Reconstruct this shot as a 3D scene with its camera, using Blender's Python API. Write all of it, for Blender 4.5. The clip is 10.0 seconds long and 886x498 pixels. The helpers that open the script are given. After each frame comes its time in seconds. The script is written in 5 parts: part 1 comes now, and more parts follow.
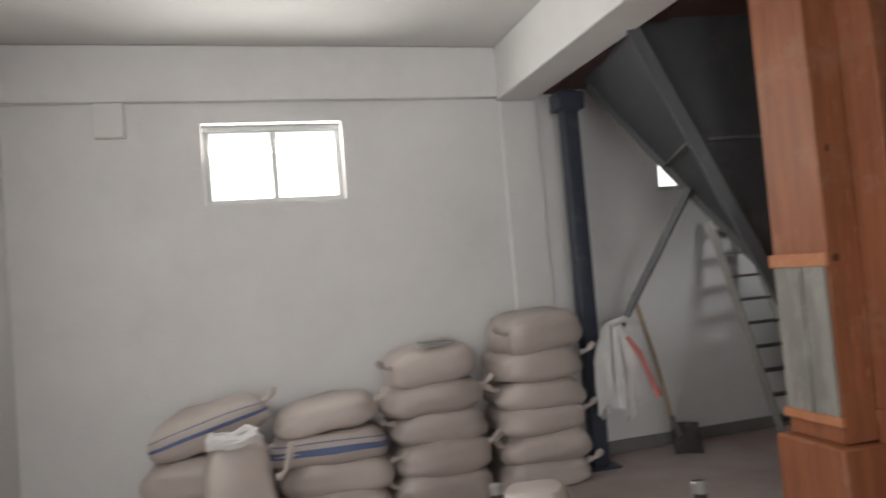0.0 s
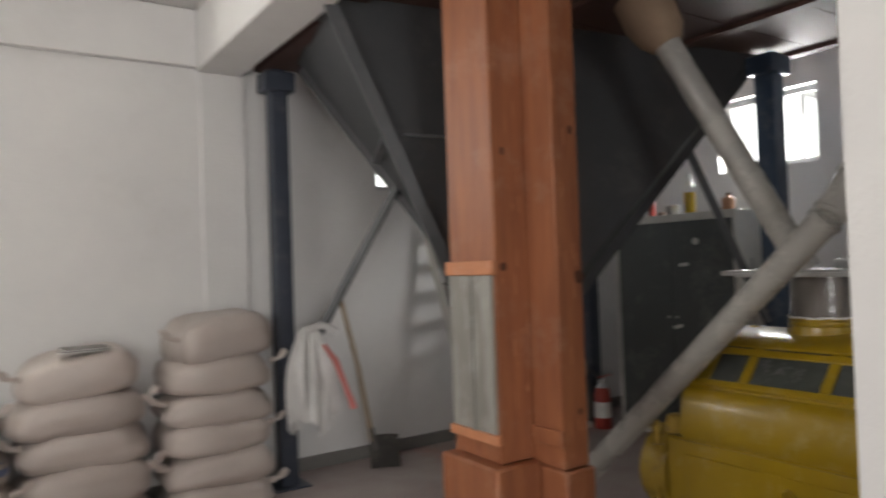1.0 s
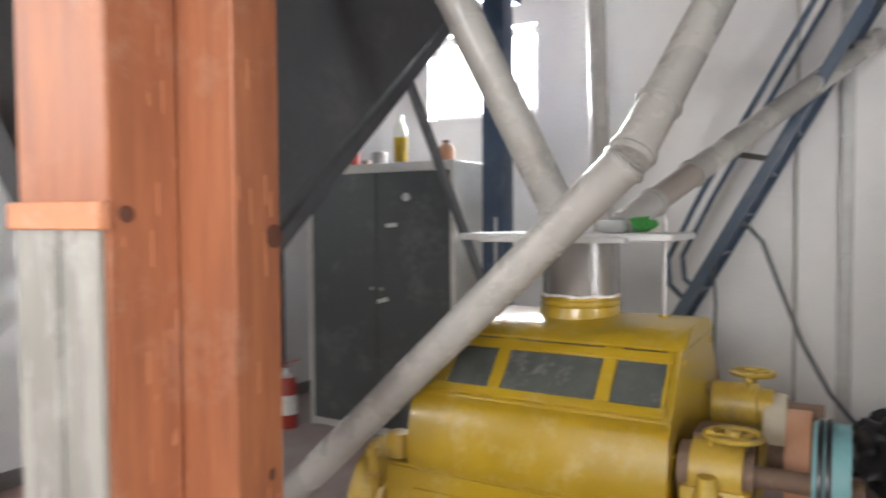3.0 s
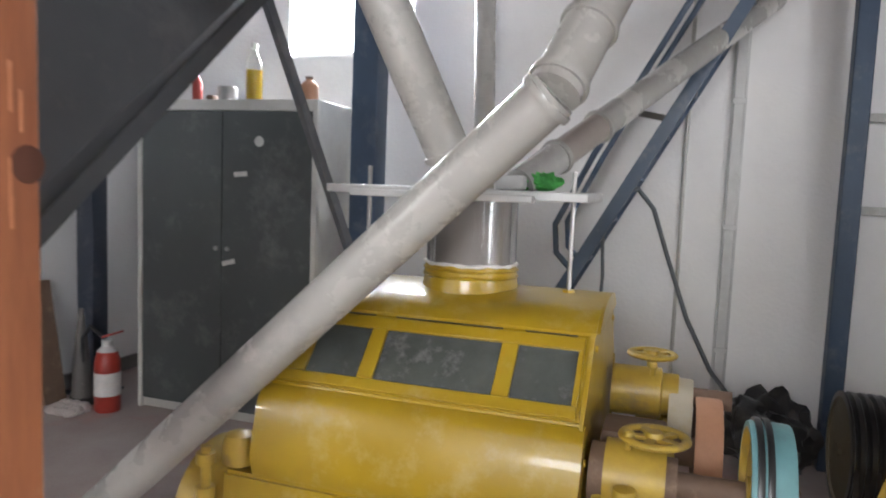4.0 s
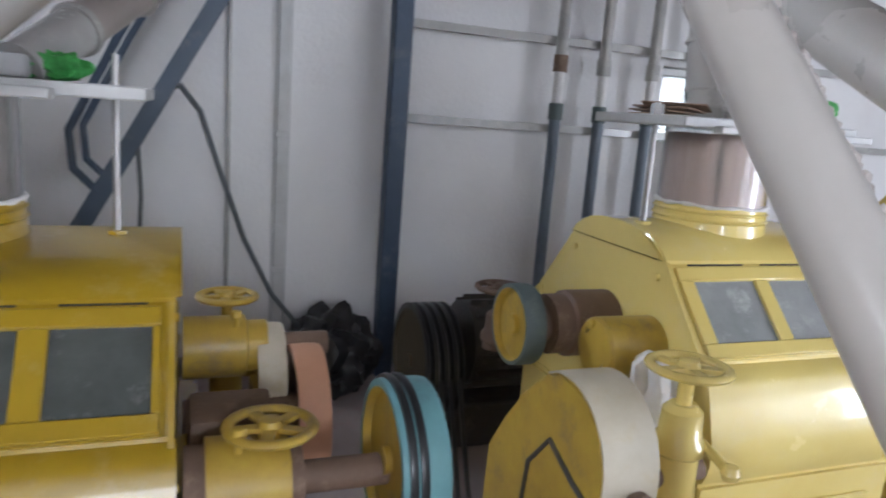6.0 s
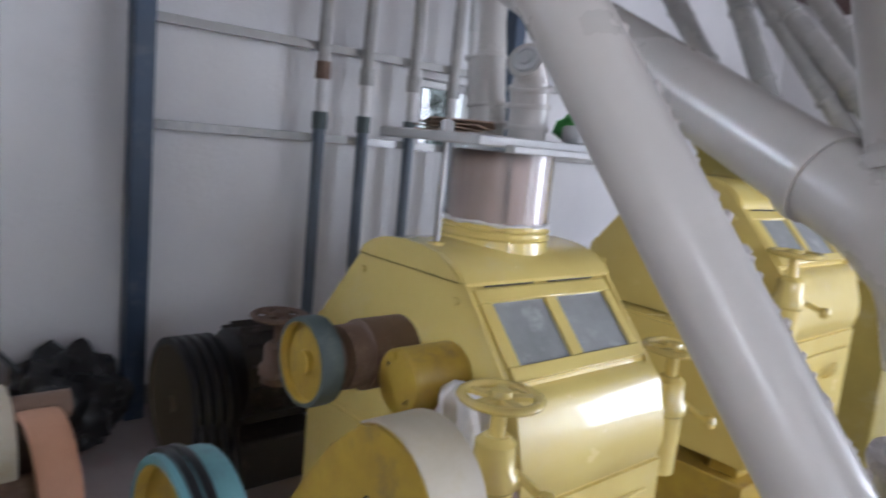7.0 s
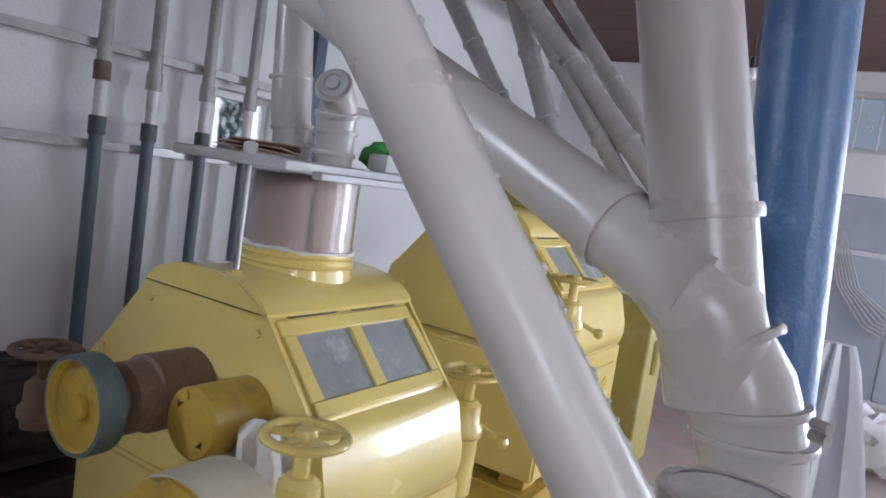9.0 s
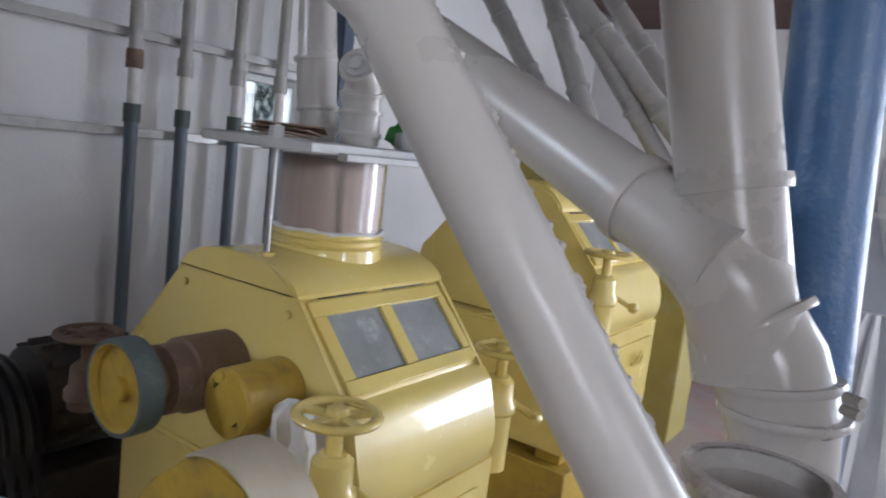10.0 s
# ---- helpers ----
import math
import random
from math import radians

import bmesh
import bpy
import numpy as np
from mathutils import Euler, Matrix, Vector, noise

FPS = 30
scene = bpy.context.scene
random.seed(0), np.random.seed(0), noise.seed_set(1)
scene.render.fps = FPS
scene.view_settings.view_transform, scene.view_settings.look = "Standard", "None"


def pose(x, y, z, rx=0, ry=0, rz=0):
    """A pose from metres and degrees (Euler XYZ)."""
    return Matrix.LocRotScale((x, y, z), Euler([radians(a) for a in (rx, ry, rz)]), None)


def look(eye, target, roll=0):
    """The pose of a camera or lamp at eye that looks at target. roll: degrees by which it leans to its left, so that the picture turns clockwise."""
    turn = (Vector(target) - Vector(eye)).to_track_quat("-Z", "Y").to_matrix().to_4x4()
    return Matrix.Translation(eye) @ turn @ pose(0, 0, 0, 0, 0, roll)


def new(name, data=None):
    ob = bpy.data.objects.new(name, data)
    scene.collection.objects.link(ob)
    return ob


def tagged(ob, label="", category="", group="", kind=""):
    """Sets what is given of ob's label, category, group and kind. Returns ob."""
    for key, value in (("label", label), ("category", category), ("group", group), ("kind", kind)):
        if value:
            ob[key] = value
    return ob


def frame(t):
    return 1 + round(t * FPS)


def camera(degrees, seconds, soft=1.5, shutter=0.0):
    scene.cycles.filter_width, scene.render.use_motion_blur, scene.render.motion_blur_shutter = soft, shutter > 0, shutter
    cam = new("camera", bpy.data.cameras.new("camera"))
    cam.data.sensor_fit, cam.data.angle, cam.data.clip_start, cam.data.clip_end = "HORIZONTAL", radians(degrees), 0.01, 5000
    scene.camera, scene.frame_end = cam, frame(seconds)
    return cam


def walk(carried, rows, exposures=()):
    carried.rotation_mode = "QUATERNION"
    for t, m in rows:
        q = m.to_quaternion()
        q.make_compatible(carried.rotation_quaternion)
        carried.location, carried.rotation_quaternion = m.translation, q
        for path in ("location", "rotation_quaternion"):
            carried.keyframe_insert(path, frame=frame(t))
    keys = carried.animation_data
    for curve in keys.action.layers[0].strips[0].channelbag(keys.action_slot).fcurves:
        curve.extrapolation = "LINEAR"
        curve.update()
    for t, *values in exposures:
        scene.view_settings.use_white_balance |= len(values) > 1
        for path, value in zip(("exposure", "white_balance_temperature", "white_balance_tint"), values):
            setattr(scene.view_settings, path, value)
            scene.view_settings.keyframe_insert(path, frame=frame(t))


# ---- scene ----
cam = camera(64.8, 10.0, soft=1.8, shutter=0.5)
EXPOSURES = [
    (0.0, -1.7, 6350, 9), (0.6, -1.65, 6400, 9), (1.0, -1.5, 6500, 9), (1.5, -0.65, 6400, 10), (2.0, -0.3, 6300, 10), (3.0, 0.05, 6200, 10),
    (4.5, 0.0, 5800, 10), (5.0, -0.1, 5600, 10), (6.5, -0.35, 5450, 12), (8.0, -0.6, 5300, 15), (9.0, -0.45, 5400, 13), (10.0, -0.6, 5500, 12),
]
PATH = [
    (0, (-0.068, -0.586, 1.572), (0.461, 1.342, 1.649), -4.8),
    (0.5, (0.281, -0.509, 1.548), (1.037, 1.34, 1.653), -3.1),
    (1, (0.604, -0.346, 1.525), (1.72, 1.314, 1.569), -2.0),
    (1.5, (0.86, -0.059, 1.536), (2.195, 1.429, 1.58), -0.7),
    (2, (1.154, 0.235, 1.508), (2.524, 1.692, 1.466), -0.1),
    (2.5, (1.336, 0.384, 1.487), (2.832, 1.711, 1.424), -0.3),
    (3, (1.534, 0.662, 1.488), (3.265, 1.66, 1.405), -0.3),
    (3.2, (1.618, 0.753, 1.486), (3.425, 1.605, 1.396), 1.2),
    (4.3, (2.126, 0.996, 1.429), (4.04, 1.527, 1.187), 2.7),
    (4.5, (2.183, 1.034, 1.423), (4.116, 1.459, 1.134), 3.3),
    (5, (2.375, 1.188, 1.435), (4.334, 1.201, 1.031), 2.3),
    (5.2, (2.446, 1.196, 1.414), (4.391, 0.983, 0.999), 3.0),
    (6.3, (2.667, 1.121, 1.429), (4.45, 0.292, 1.064), 4.6),
    (6.5, (2.719, 1.121, 1.424), (4.448, 0.181, 1.067), 4.9),
    (7, (2.82, 1.141, 1.444), (4.299, -0.17, 1.137), 5.6),
    (7.5, (2.87, 1.146, 1.454), (4.126, -0.396, 1.241), 6.4),
    (8, (2.891, 1.138, 1.467), (3.979, -0.538, 1.394), 8.0),
    (8.5, (2.885, 1.153, 1.472), (3.924, -0.552, 1.355), 9.6),
    (9, (2.872, 1.139, 1.476), (3.918, -0.555, 1.279), 8.6),
    (9.5, (2.858, 1.13, 1.477), (3.897, -0.565, 1.26), 7.7),
    (10, (2.855, 1.123, 1.482), (3.976, -0.51, 1.206), 6.9),
]
walk(cam, [(t, look(eye, target, roll)) for t, eye, target, roll in PATH], EXPOSURES)

# ---- light ----
world = bpy.data.worlds.new("world")
scene.world = world
world.use_nodes = True
wn = world.node_tree.nodes
sky = wn.new("ShaderNodeTexSky")
sky.sky_type, sky.sun_disc = "NISHITA", False
sky.sun_elevation, sky.sun_rotation = radians(60), radians(100)
world.node_tree.links.new(sky.outputs[0], wn["Background"].inputs[0])
wn["Background"].inputs[1].default_value = 0.12


def sun_lamp():
    data = bpy.data.lights.new("sun", "SUN")
    data.energy, data.angle, data.color = 2.0, radians(0.6), (1.0, 0.94, 0.85)
    ob = new("sun", data)
    ob.matrix_world = look((12, 0.5, 14), (6, 2.5, 2))
    return ob


def opening_light(at, target, wide, high, power, colour):
    """An area lamp for daylight at an opening; west and south ones are unseen."""
    data = bpy.data.lights.new("opening_fill", "AREA")
    data.shape, data.size, data.size_y, data.energy, data.color = "RECTANGLE", wide, high, power, colour
    ob = new("opening_fill", data)
    ob.matrix_world = look(at, target)
    return ob


sun_lamp()
# Added lamp in an unseen west doorway, to lift the north and east walls.
opening_light((-1.78, 1.25, 2.25), (1.5, 1.3, 1.9), 2.0, 0.95, 150, (1.0, 0.96, 0.9))
opening_light((-1.78, -3.4, 1.3), (0.0, -3.0, 1.2), 1.5, 2.2, 52, (0.95, 0.97, 1.0))
# Added lamp in an unseen south door, to brighten the north wall.
opening_light((-0.3, -6.52, 1.4), (0.3, -3.0, 1.7), 1.9, 2.3, 370, (1.0, 0.98, 0.95))
opening_light((0.15, 4.85, 2.5), (0.15, 3.5, 2.2), 0.95, 0.58, 120, (1.0, 0.96, 0.88))
opening_light((6.4, 3.05, 2.57), (5.0, 2.9, 2.3), 0.8, 0.6, 160, (0.98, 0.98, 0.97))

# ---- materials ----


def mat(name, colour, rough=0.6, metal=0.0, colour2=None, scale=6.0, bump=0.15, fine=60.0, stain=None, stain_amount=0.0,
        stain_scale=2.0, coat=0.0, stretch=(1, 1, 1), rough_var=0.12, spread=0.0, spec=0.5):
    """A surface with broad variation, fine grain relief and stains with a shape of their own."""
    m = bpy.data.materials.new(name)
    m.use_nodes = True
    n, l = m.node_tree.nodes, m.node_tree.links
    b = n["Principled BSDF"]
    tc, mp = n.new("ShaderNodeTexCoord"), n.new("ShaderNodeMapping")
    mp.inputs["Scale"].default_value = stretch
    l.new(tc.outputs["Object"], mp.inputs["Vector"])
    broad = n.new("ShaderNodeTexNoise")
    broad.inputs["Scale"].default_value, broad.inputs["Detail"].default_value, broad.inputs["Roughness"].default_value = scale, 6, 0.65
    l.new(mp.outputs[0], broad.inputs["Vector"])
    c2 = colour2 or tuple(c * 0.82 for c in colour)
    ramp = n.new("ShaderNodeValToRGB")
    ramp.color_ramp.elements[0].position, ramp.color_ramp.elements[1].position = 0.32, 0.68
    ramp.color_ramp.elements[0].color, ramp.color_ramp.elements[1].color = (*c2, 1), (*colour, 1)
    l.new(broad.outputs["Fac"], ramp.inputs[0])
    out = ramp.outputs[0]
    if stain:
        st = n.new("ShaderNodeTexNoise")
        st.inputs["Scale"].default_value, st.inputs["Detail"].default_value, st.inputs["Roughness"].default_value = stain_scale, 9, 0.72
        l.new(tc.outputs["Object"], st.inputs["Vector"])
        sr = n.new("ShaderNodeMapRange")
        sr.inputs["From Min"].default_value, sr.inputs["From Max"].default_value, sr.inputs["To Max"].default_value = 0.54, 0.72, stain_amount
        l.new(st.outputs["Fac"], sr.inputs["Value"])
        mix = n.new("ShaderNodeMix")
        mix.data_type = "RGBA"
        mix.inputs["B"].default_value = (*stain, 1)
        l.new(sr.outputs[0], mix.inputs["Factor"])
        l.new(out, mix.inputs["A"])
        out = mix.outputs["Result"]
    if spread:
        info, hsv, mr = n.new("ShaderNodeObjectInfo"), n.new("ShaderNodeHueSaturation"), n.new("ShaderNodeMapRange")
        mr.inputs["To Min"].default_value, mr.inputs["To Max"].default_value = 1 - spread, 1 + spread
        l.new(info.outputs["Random"], mr.inputs["Value"])
        l.new(mr.outputs[0], hsv.inputs["Value"])
        l.new(out, hsv.inputs["Color"])
        out = hsv.outputs[0]
    l.new(out, b.inputs["Base Color"])
    grain = n.new("ShaderNodeTexNoise")
    grain.inputs["Scale"].default_value, grain.inputs["Detail"].default_value = fine, 4
    l.new(mp.outputs[0], grain.inputs["Vector"])
    rr = n.new("ShaderNodeMapRange")
    rr.inputs["To Min"].default_value, rr.inputs["To Max"].default_value = max(0.03, rough - rough_var), min(1, rough + rough_var)
    l.new(broad.outputs["Fac"], rr.inputs["Value"])
    l.new(rr.outputs[0], b.inputs["Roughness"])
    bp = n.new("ShaderNodeBump")
    bp.inputs["Strength"].default_value, bp.inputs["Distance"].default_value = bump, 0.01
    l.new(grain.outputs["Fac"], bp.inputs["Height"])
    l.new(bp.outputs[0], b.inputs["Normal"])
    b.inputs["Metallic"].default_value = metal
    b.inputs["Coat Weight"].default_value = coat
    b.inputs["Specular IOR Level"].default_value = spec
    return m


def glass(name, colour=(0.95, 0.97, 0.96), rough=0.03, ior=1.45):
    m = bpy.data.materials.new(name)
    m.use_nodes = True
    b = m.node_tree.nodes["Principled BSDF"]
    b.inputs["Base Color"].default_value = (*colour, 1)
    b.inputs["Roughness"].default_value, b.inputs["IOR"].default_value = rough, ior
    b.inputs["Transmission Weight"].default_value = 1
    return m


def glow(name, strength, dark, light, scale, low=0.4, high=0.6):
    """Bright distance outside a window: sky between leaves."""
    m = bpy.data.materials.new(name)
    m.use_nodes = True
    n, l = m.node_tree.nodes, m.node_tree.links
    n.remove(n["Principled BSDF"])
    e, tc, no, ramp = n.new("ShaderNodeEmission"), n.new("ShaderNodeTexCoord"), n.new("ShaderNodeTexNoise"), n.new("ShaderNodeValToRGB")
    no.inputs["Scale"].default_value, no.inputs["Detail"].default_value, no.inputs["Roughness"].default_value = scale, 8, 0.7
    ramp.color_ramp.elements[0].position, ramp.color_ramp.elements[1].position = low, high
    ramp.color_ramp.elements[0].color, ramp.color_ramp.elements[1].color = (*dark, 1), (*light, 1)
    l.new(tc.outputs["Object"], no.inputs["Vector"])
    l.new(no.outputs["Fac"], ramp.inputs[0])
    l.new(ramp.outputs[0], e.inputs["Color"])
    e.inputs["Strength"].default_value = strength
    l.new(e.outputs[0], n["Material Output"].inputs["Surface"])
    return m


PLASTER = mat("white plaster", (0.80, 0.79, 0.78), 0.85, colour2=(0.74, 0.73, 0.73), scale=1.6, bump=0.25, fine=45, stain=(0.62, 0.6, 0.58), stain_amount=0.35, stain_scale=1.1)
CEIL = mat("ceiling paint", (0.72, 0.71, 0.70), 0.9, colour2=(0.66, 0.65, 0.64), scale=1.5, bump=0.15)
FLOOR = mat("dusty concrete", (0.42, 0.37, 0.35), 0.8, colour2=(0.33, 0.26, 0.24), scale=1.4, bump=0.35, fine=50, stain=(0.46, 0.2, 0.15), stain_amount=0.75, stain_scale=0.9)
SKIRT = mat("grey cement skirting", (0.22, 0.21, 0.2), 0.85, scale=5, bump=0.3, stain=(0.4, 0.39, 0.37), stain_amount=0.5, stain_scale=5)
HOPPER = mat("dark grey steel paint", (0.075, 0.078, 0.085), 0.5, colour2=(0.055, 0.057, 0.062), scale=2.0, bump=0.06, stain=(0.16, 0.15, 0.15), stain_amount=0.4, stain_scale=3)
STEELBLUE = mat("dark blue steel paint", (0.05, 0.08, 0.135), 0.4, colour2=(0.04, 0.062, 0.10), scale=4, bump=0.08, stain=(0.25, 0.26, 0.28), stain_amount=0.35, stain_scale=6)
POSTDARK = mat("blue black post paint", (0.05, 0.06, 0.085), 0.45, scale=5, bump=0.08, stain=(0.2, 0.2, 0.21), stain_amount=0.3, stain_scale=7)
BLUEPOST = mat("bright blue post paint", (0.042, 0.105, 0.23), 0.38, colour2=(0.034, 0.085, 0.19), scale=3, bump=0.2, fine=90, stain=(0.3, 0.36, 0.42), stain_amount=0.3, stain_scale=8)
WOOD = mat("red orange painted wood", (0.37, 0.135, 0.058), 0.5, colour2=(0.23, 0.08, 0.038), scale=3.0, bump=0.2, fine=40, stretch=(6, 6, 0.6), stain=(0.46, 0.27, 0.19), stain_amount=0.45, stain_scale=3.5)
TRIMWOOD = mat("pale orange wood trim", (0.56, 0.23, 0.11), 0.6, scale=4, bump=0.2, stretch=(4, 4, 4), stain=(0.62, 0.45, 0.36), stain_amount=0.5, stain_scale=9)
KNOT = mat("dark wood knot", (0.10, 0.035, 0.02), 0.6, scale=30, bump=0.2)
LEGGLASS = mat("dusty grey window pane", (0.34, 0.33, 0.30), 0.28, colour2=(0.24, 0.23, 0.21), scale=2.5, bump=0.03, stain=(0.5, 0.49, 0.46), stain_amount=0.5, stain_scale=4, stretch=(1, 3, 0.6))
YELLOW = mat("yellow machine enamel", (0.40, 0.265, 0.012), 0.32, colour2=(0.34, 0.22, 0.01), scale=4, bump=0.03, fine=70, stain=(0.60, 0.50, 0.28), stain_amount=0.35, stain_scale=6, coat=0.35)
# The same yellow enamel with glare and haze put into its colour, plus flour stains.
YELLOWGLARE = mat("glare paled, flour dusted yellow enamel", (0.76, 0.62, 0.20), 0.24, colour2=(0.72, 0.56, 0.16), scale=4, bump=0.03, fine=70, stain=(0.70, 0.63, 0.42), stain_amount=0.25, stain_scale=5, coat=0.5)
YELLOWOLD = mat("worn yellow enamel", (0.50, 0.35, 0.045), 0.42, colour2=(0.38, 0.25, 0.04), scale=9, bump=0.1, stain=(0.2, 0.15, 0.095), stain_amount=0.85, stain_scale=8)
YELLOWDIM = mat("dull olive yellow paint", (0.40, 0.33, 0.09), 0.55, scale=5, bump=0.1, stain=(0.5, 0.46, 0.36), stain_amount=0.4, stain_scale=6)
MILLGLASS = mat("dusty machine window", (0.10, 0.11, 0.10), 0.14, colour2=(0.06, 0.065, 0.06), scale=6, bump=0.02, stain=(0.3, 0.3, 0.29), stain_amount=0.6, stain_scale=9, rough_var=0.06)
MILLDUST = mat("flour misted machine window", (0.36, 0.37, 0.36), 0.16, colour2=(0.25, 0.26, 0.25), scale=5, bump=0.02, stain=(0.62, 0.62, 0.60), stain_amount=0.8, stain_scale=7, rough_var=0.06)
PIPE = mat("grey pvc pipe", (0.45, 0.44, 0.41), 0.27, colour2=(0.37, 0.36, 0.34), scale=3, bump=0.04, fine=50, stain=(0.60, 0.57, 0.53), stain_amount=0.45, stain_scale=5)
PIPELIGHT = mat("pale grey duct", (0.52, 0.495, 0.46), 0.28, colour2=(0.46, 0.435, 0.40), scale=2, bump=0.06, fine=30, stain=(0.50, 0.43, 0.385), stain_amount=0.5, stain_scale=2.5)
DUST = mat("caked flour dust", (0.66, 0.61, 0.57), 0.95, scale=20, bump=0.8, fine=120)
PIPEBLUE = mat("blue grey pipe", (0.14, 0.17, 0.21), 0.45, scale=4, bump=0.05, stain=(0.3, 0.31, 0.33), stain_amount=0.3, stain_scale=9)
BRACE = mat("dusty grey brace paint", (0.15, 0.155, 0.165), 0.5, colour2=(0.11, 0.115, 0.125), scale=5, bump=0.08, stain=(0.3, 0.29, 0.28), stain_amount=0.5, stain_scale=7)
SLEEVE = glass("clear sight tube", (0.93, 0.94, 0.94), 0.12)
STEEL = mat("bare grey steel", (0.45, 0.44, 0.43), 0.4, metal=0.8, scale=8, bump=0.08, stain=(0.25, 0.2, 0.17), stain_amount=0.4, stain_scale=12)
PLATE = mat("grey painted plate", (0.58, 0.58, 0.57), 0.5, scale=6, bump=0.1, stain=(0.4, 0.38, 0.35), stain_amount=0.4, stain_scale=8)
GRAIN = mat("crushed grain behind plastic", (0.42, 0.31, 0.26), 0.5, colour2=(0.36, 0.27, 0.23), scale=5, bump=0.1, fine=120)
MEAL = mat("dark coarse meal", (0.20, 0.17, 0.15), 0.5, colour2=(0.15, 0.13, 0.115), scale=5, bump=0.1, fine=120)
DUSTYMEAL = mat("greyish meal behind cloudy plastic", (0.33, 0.29, 0.26), 0.35, colour2=(0.27, 0.235, 0.21), scale=5, bump=0.05, fine=90)
WHITESEAL = mat("white sealant", (0.82, 0.80, 0.78), 0.8, scale=15, bump=0.6, fine=60)
RUBBER = mat("black rubber", (0.02, 0.02, 0.021), 0.32, scale=9, bump=0.04, stain=(0.12, 0.11, 0.1), stain_amount=0.4, stain_scale=7)
TEAL = mat("teal rim paint", (0.17, 0.35, 0.37), 0.5, scale=9, bump=0.1, stain=(0.1, 0.12, 0.12), stain_amount=0.5, stain_scale=8)
GREENGREY = mat("grey green rim paint", (0.10, 0.13, 0.125), 0.55, scale=9, bump=0.15, stain=(0.3, 0.3, 0.26), stain_amount=0.4, stain_scale=9)
BELT = mat("tan flat belt", (0.50, 0.27, 0.16), 0.65, colour2=(0.43, 0.22, 0.13), scale=8, bump=0.15)
BROWNIRON = mat("dusty brown iron", (0.20, 0.13, 0.09), 0.7, scale=9, bump=0.25, stain=(0.38, 0.29, 0.21), stain_amount=0.6, stain_scale=12)
OLIVEIRON = mat("dark olive iron", (0.085, 0.066, 0.035), 0.6, scale=5, bump=0.1, stain=(0.16, 0.13, 0.09), stain_amount=0.4, stain_scale=5)
DUSTYSHEET = mat("flour dusted sheet", (0.60, 0.55, 0.44), 0.45, colour2=(0.5, 0.44, 0.31), scale=6, bump=0.05, stain=(0.5, 0.38, 0.12), stain_amount=0.5, stain_scale=7)
DARKIRON = mat("dark oily iron", (0.05, 0.045, 0.04), 0.55, scale=9, bump=0.3, stain=(0.2, 0.17, 0.14), stain_amount=0.5, stain_scale=10)
SACK = mat("woven flour sack", (0.52, 0.46, 0.425), 0.4, colour2=(0.46, 0.40, 0.37), scale=3, bump=0.12, fine=150, stain=(0.48, 0.43, 0.39), stain_amount=0.35, stain_scale=3, spread=0.06)
SACKBLUE = mat("blue sack stripe", (0.12, 0.16, 0.30), 0.55, scale=8, bump=0.1)
PLASTICBAG = mat("thin white plastic bag", (0.74, 0.73, 0.72), 0.35, scale=5, bump=0.3, fine=25)
REDPRINT = mat("faded red print", (0.70, 0.22, 0.20), 0.5, scale=6, bump=0.1)
CABDARK = mat("dark grey cabinet paint", (0.085, 0.095, 0.095), 0.42, colour2=(0.07, 0.078, 0.078), scale=2, bump=0.05, stain=(0.22, 0.22, 0.21), stain_amount=0.5, stain_scale=4)
CABWHITE = mat("off white cabinet paint", (0.66, 0.65, 0.61), 0.5, scale=4, bump=0.08, stain=(0.45, 0.42, 0.38), stain_amount=0.4, stain_scale=6)
PAPER = mat("white paper label", (0.75, 0.74, 0.71), 0.8, scale=20, bump=0.05)
RED = mat("red enamel", (0.33, 0.035, 0.025), 0.35, scale=6, bump=0.03, stain=(0.5, 0.25, 0.2), stain_amount=0.3, stain_scale=9)
HANDLEWOOD = mat("bare ash handle", (0.42, 0.32, 0.21), 0.6, scale=6, bump=0.15, stretch=(5, 5, 0.5))
SHOVELSTEEL = mat("dirty shovel steel", (0.16, 0.15, 0.14), 0.6, metal=0.5, scale=9, bump=0.2, stain=(0.4, 0.36, 0.32), stain_amount=0.6, stain_scale=8)
FRAMEWHITE = mat("white window frame", (0.72, 0.72, 0.71), 0.45, scale=5, bump=0.05)
PANE = glass("clear window pane")
FROST = glass("frosted window pane", (0.96, 0.97, 0.97), 0.35)
OIL = mat("yellow oil", (0.72, 0.50, 0.03), 0.12, scale=4, bump=0.0)
BOTTLE = glass("clear bottle plastic", (0.95, 0.96, 0.95), 0.06)
GREEN = mat("green mesh bag", (0.10, 0.48, 0.10), 0.6, colour2=(0.05, 0.26, 0.05), scale=40, bump=0.7, fine=90)
CARD = mat("brown cardboard", (0.36, 0.25, 0.17), 0.8, scale=9, bump=0.15)
CABLE = mat("grey cable sheath", (0.12, 0.13, 0.14), 0.5, scale=9, bump=0.05)
ALU = mat("aluminium ladder rail", (0.30, 0.29, 0.27), 0.45, metal=0.7, scale=6, bump=0.1)
DARKWOOD = mat("dark red brown timber", (0.10, 0.05, 0.04), 0.65, scale=3, bump=0.2, stretch=(0.6, 5, 5))
PANELGREY = mat("grey blue sheet panel", (0.42, 0.45, 0.50), 0.55, scale=2, bump=0.05)
OUT_BRIGHT = glow("hazy bright sky", 9.0, (0.75, 0.85, 0.7), (1, 1, 0.98), 3.0, 0.35, 0.5)
OUT_LEAVES = glow("sunlit leaves against sky", 0.8, (0.012, 0.022, 0.01), (0.75, 0.85, 0.8), 11.0, 0.47, 0.63)
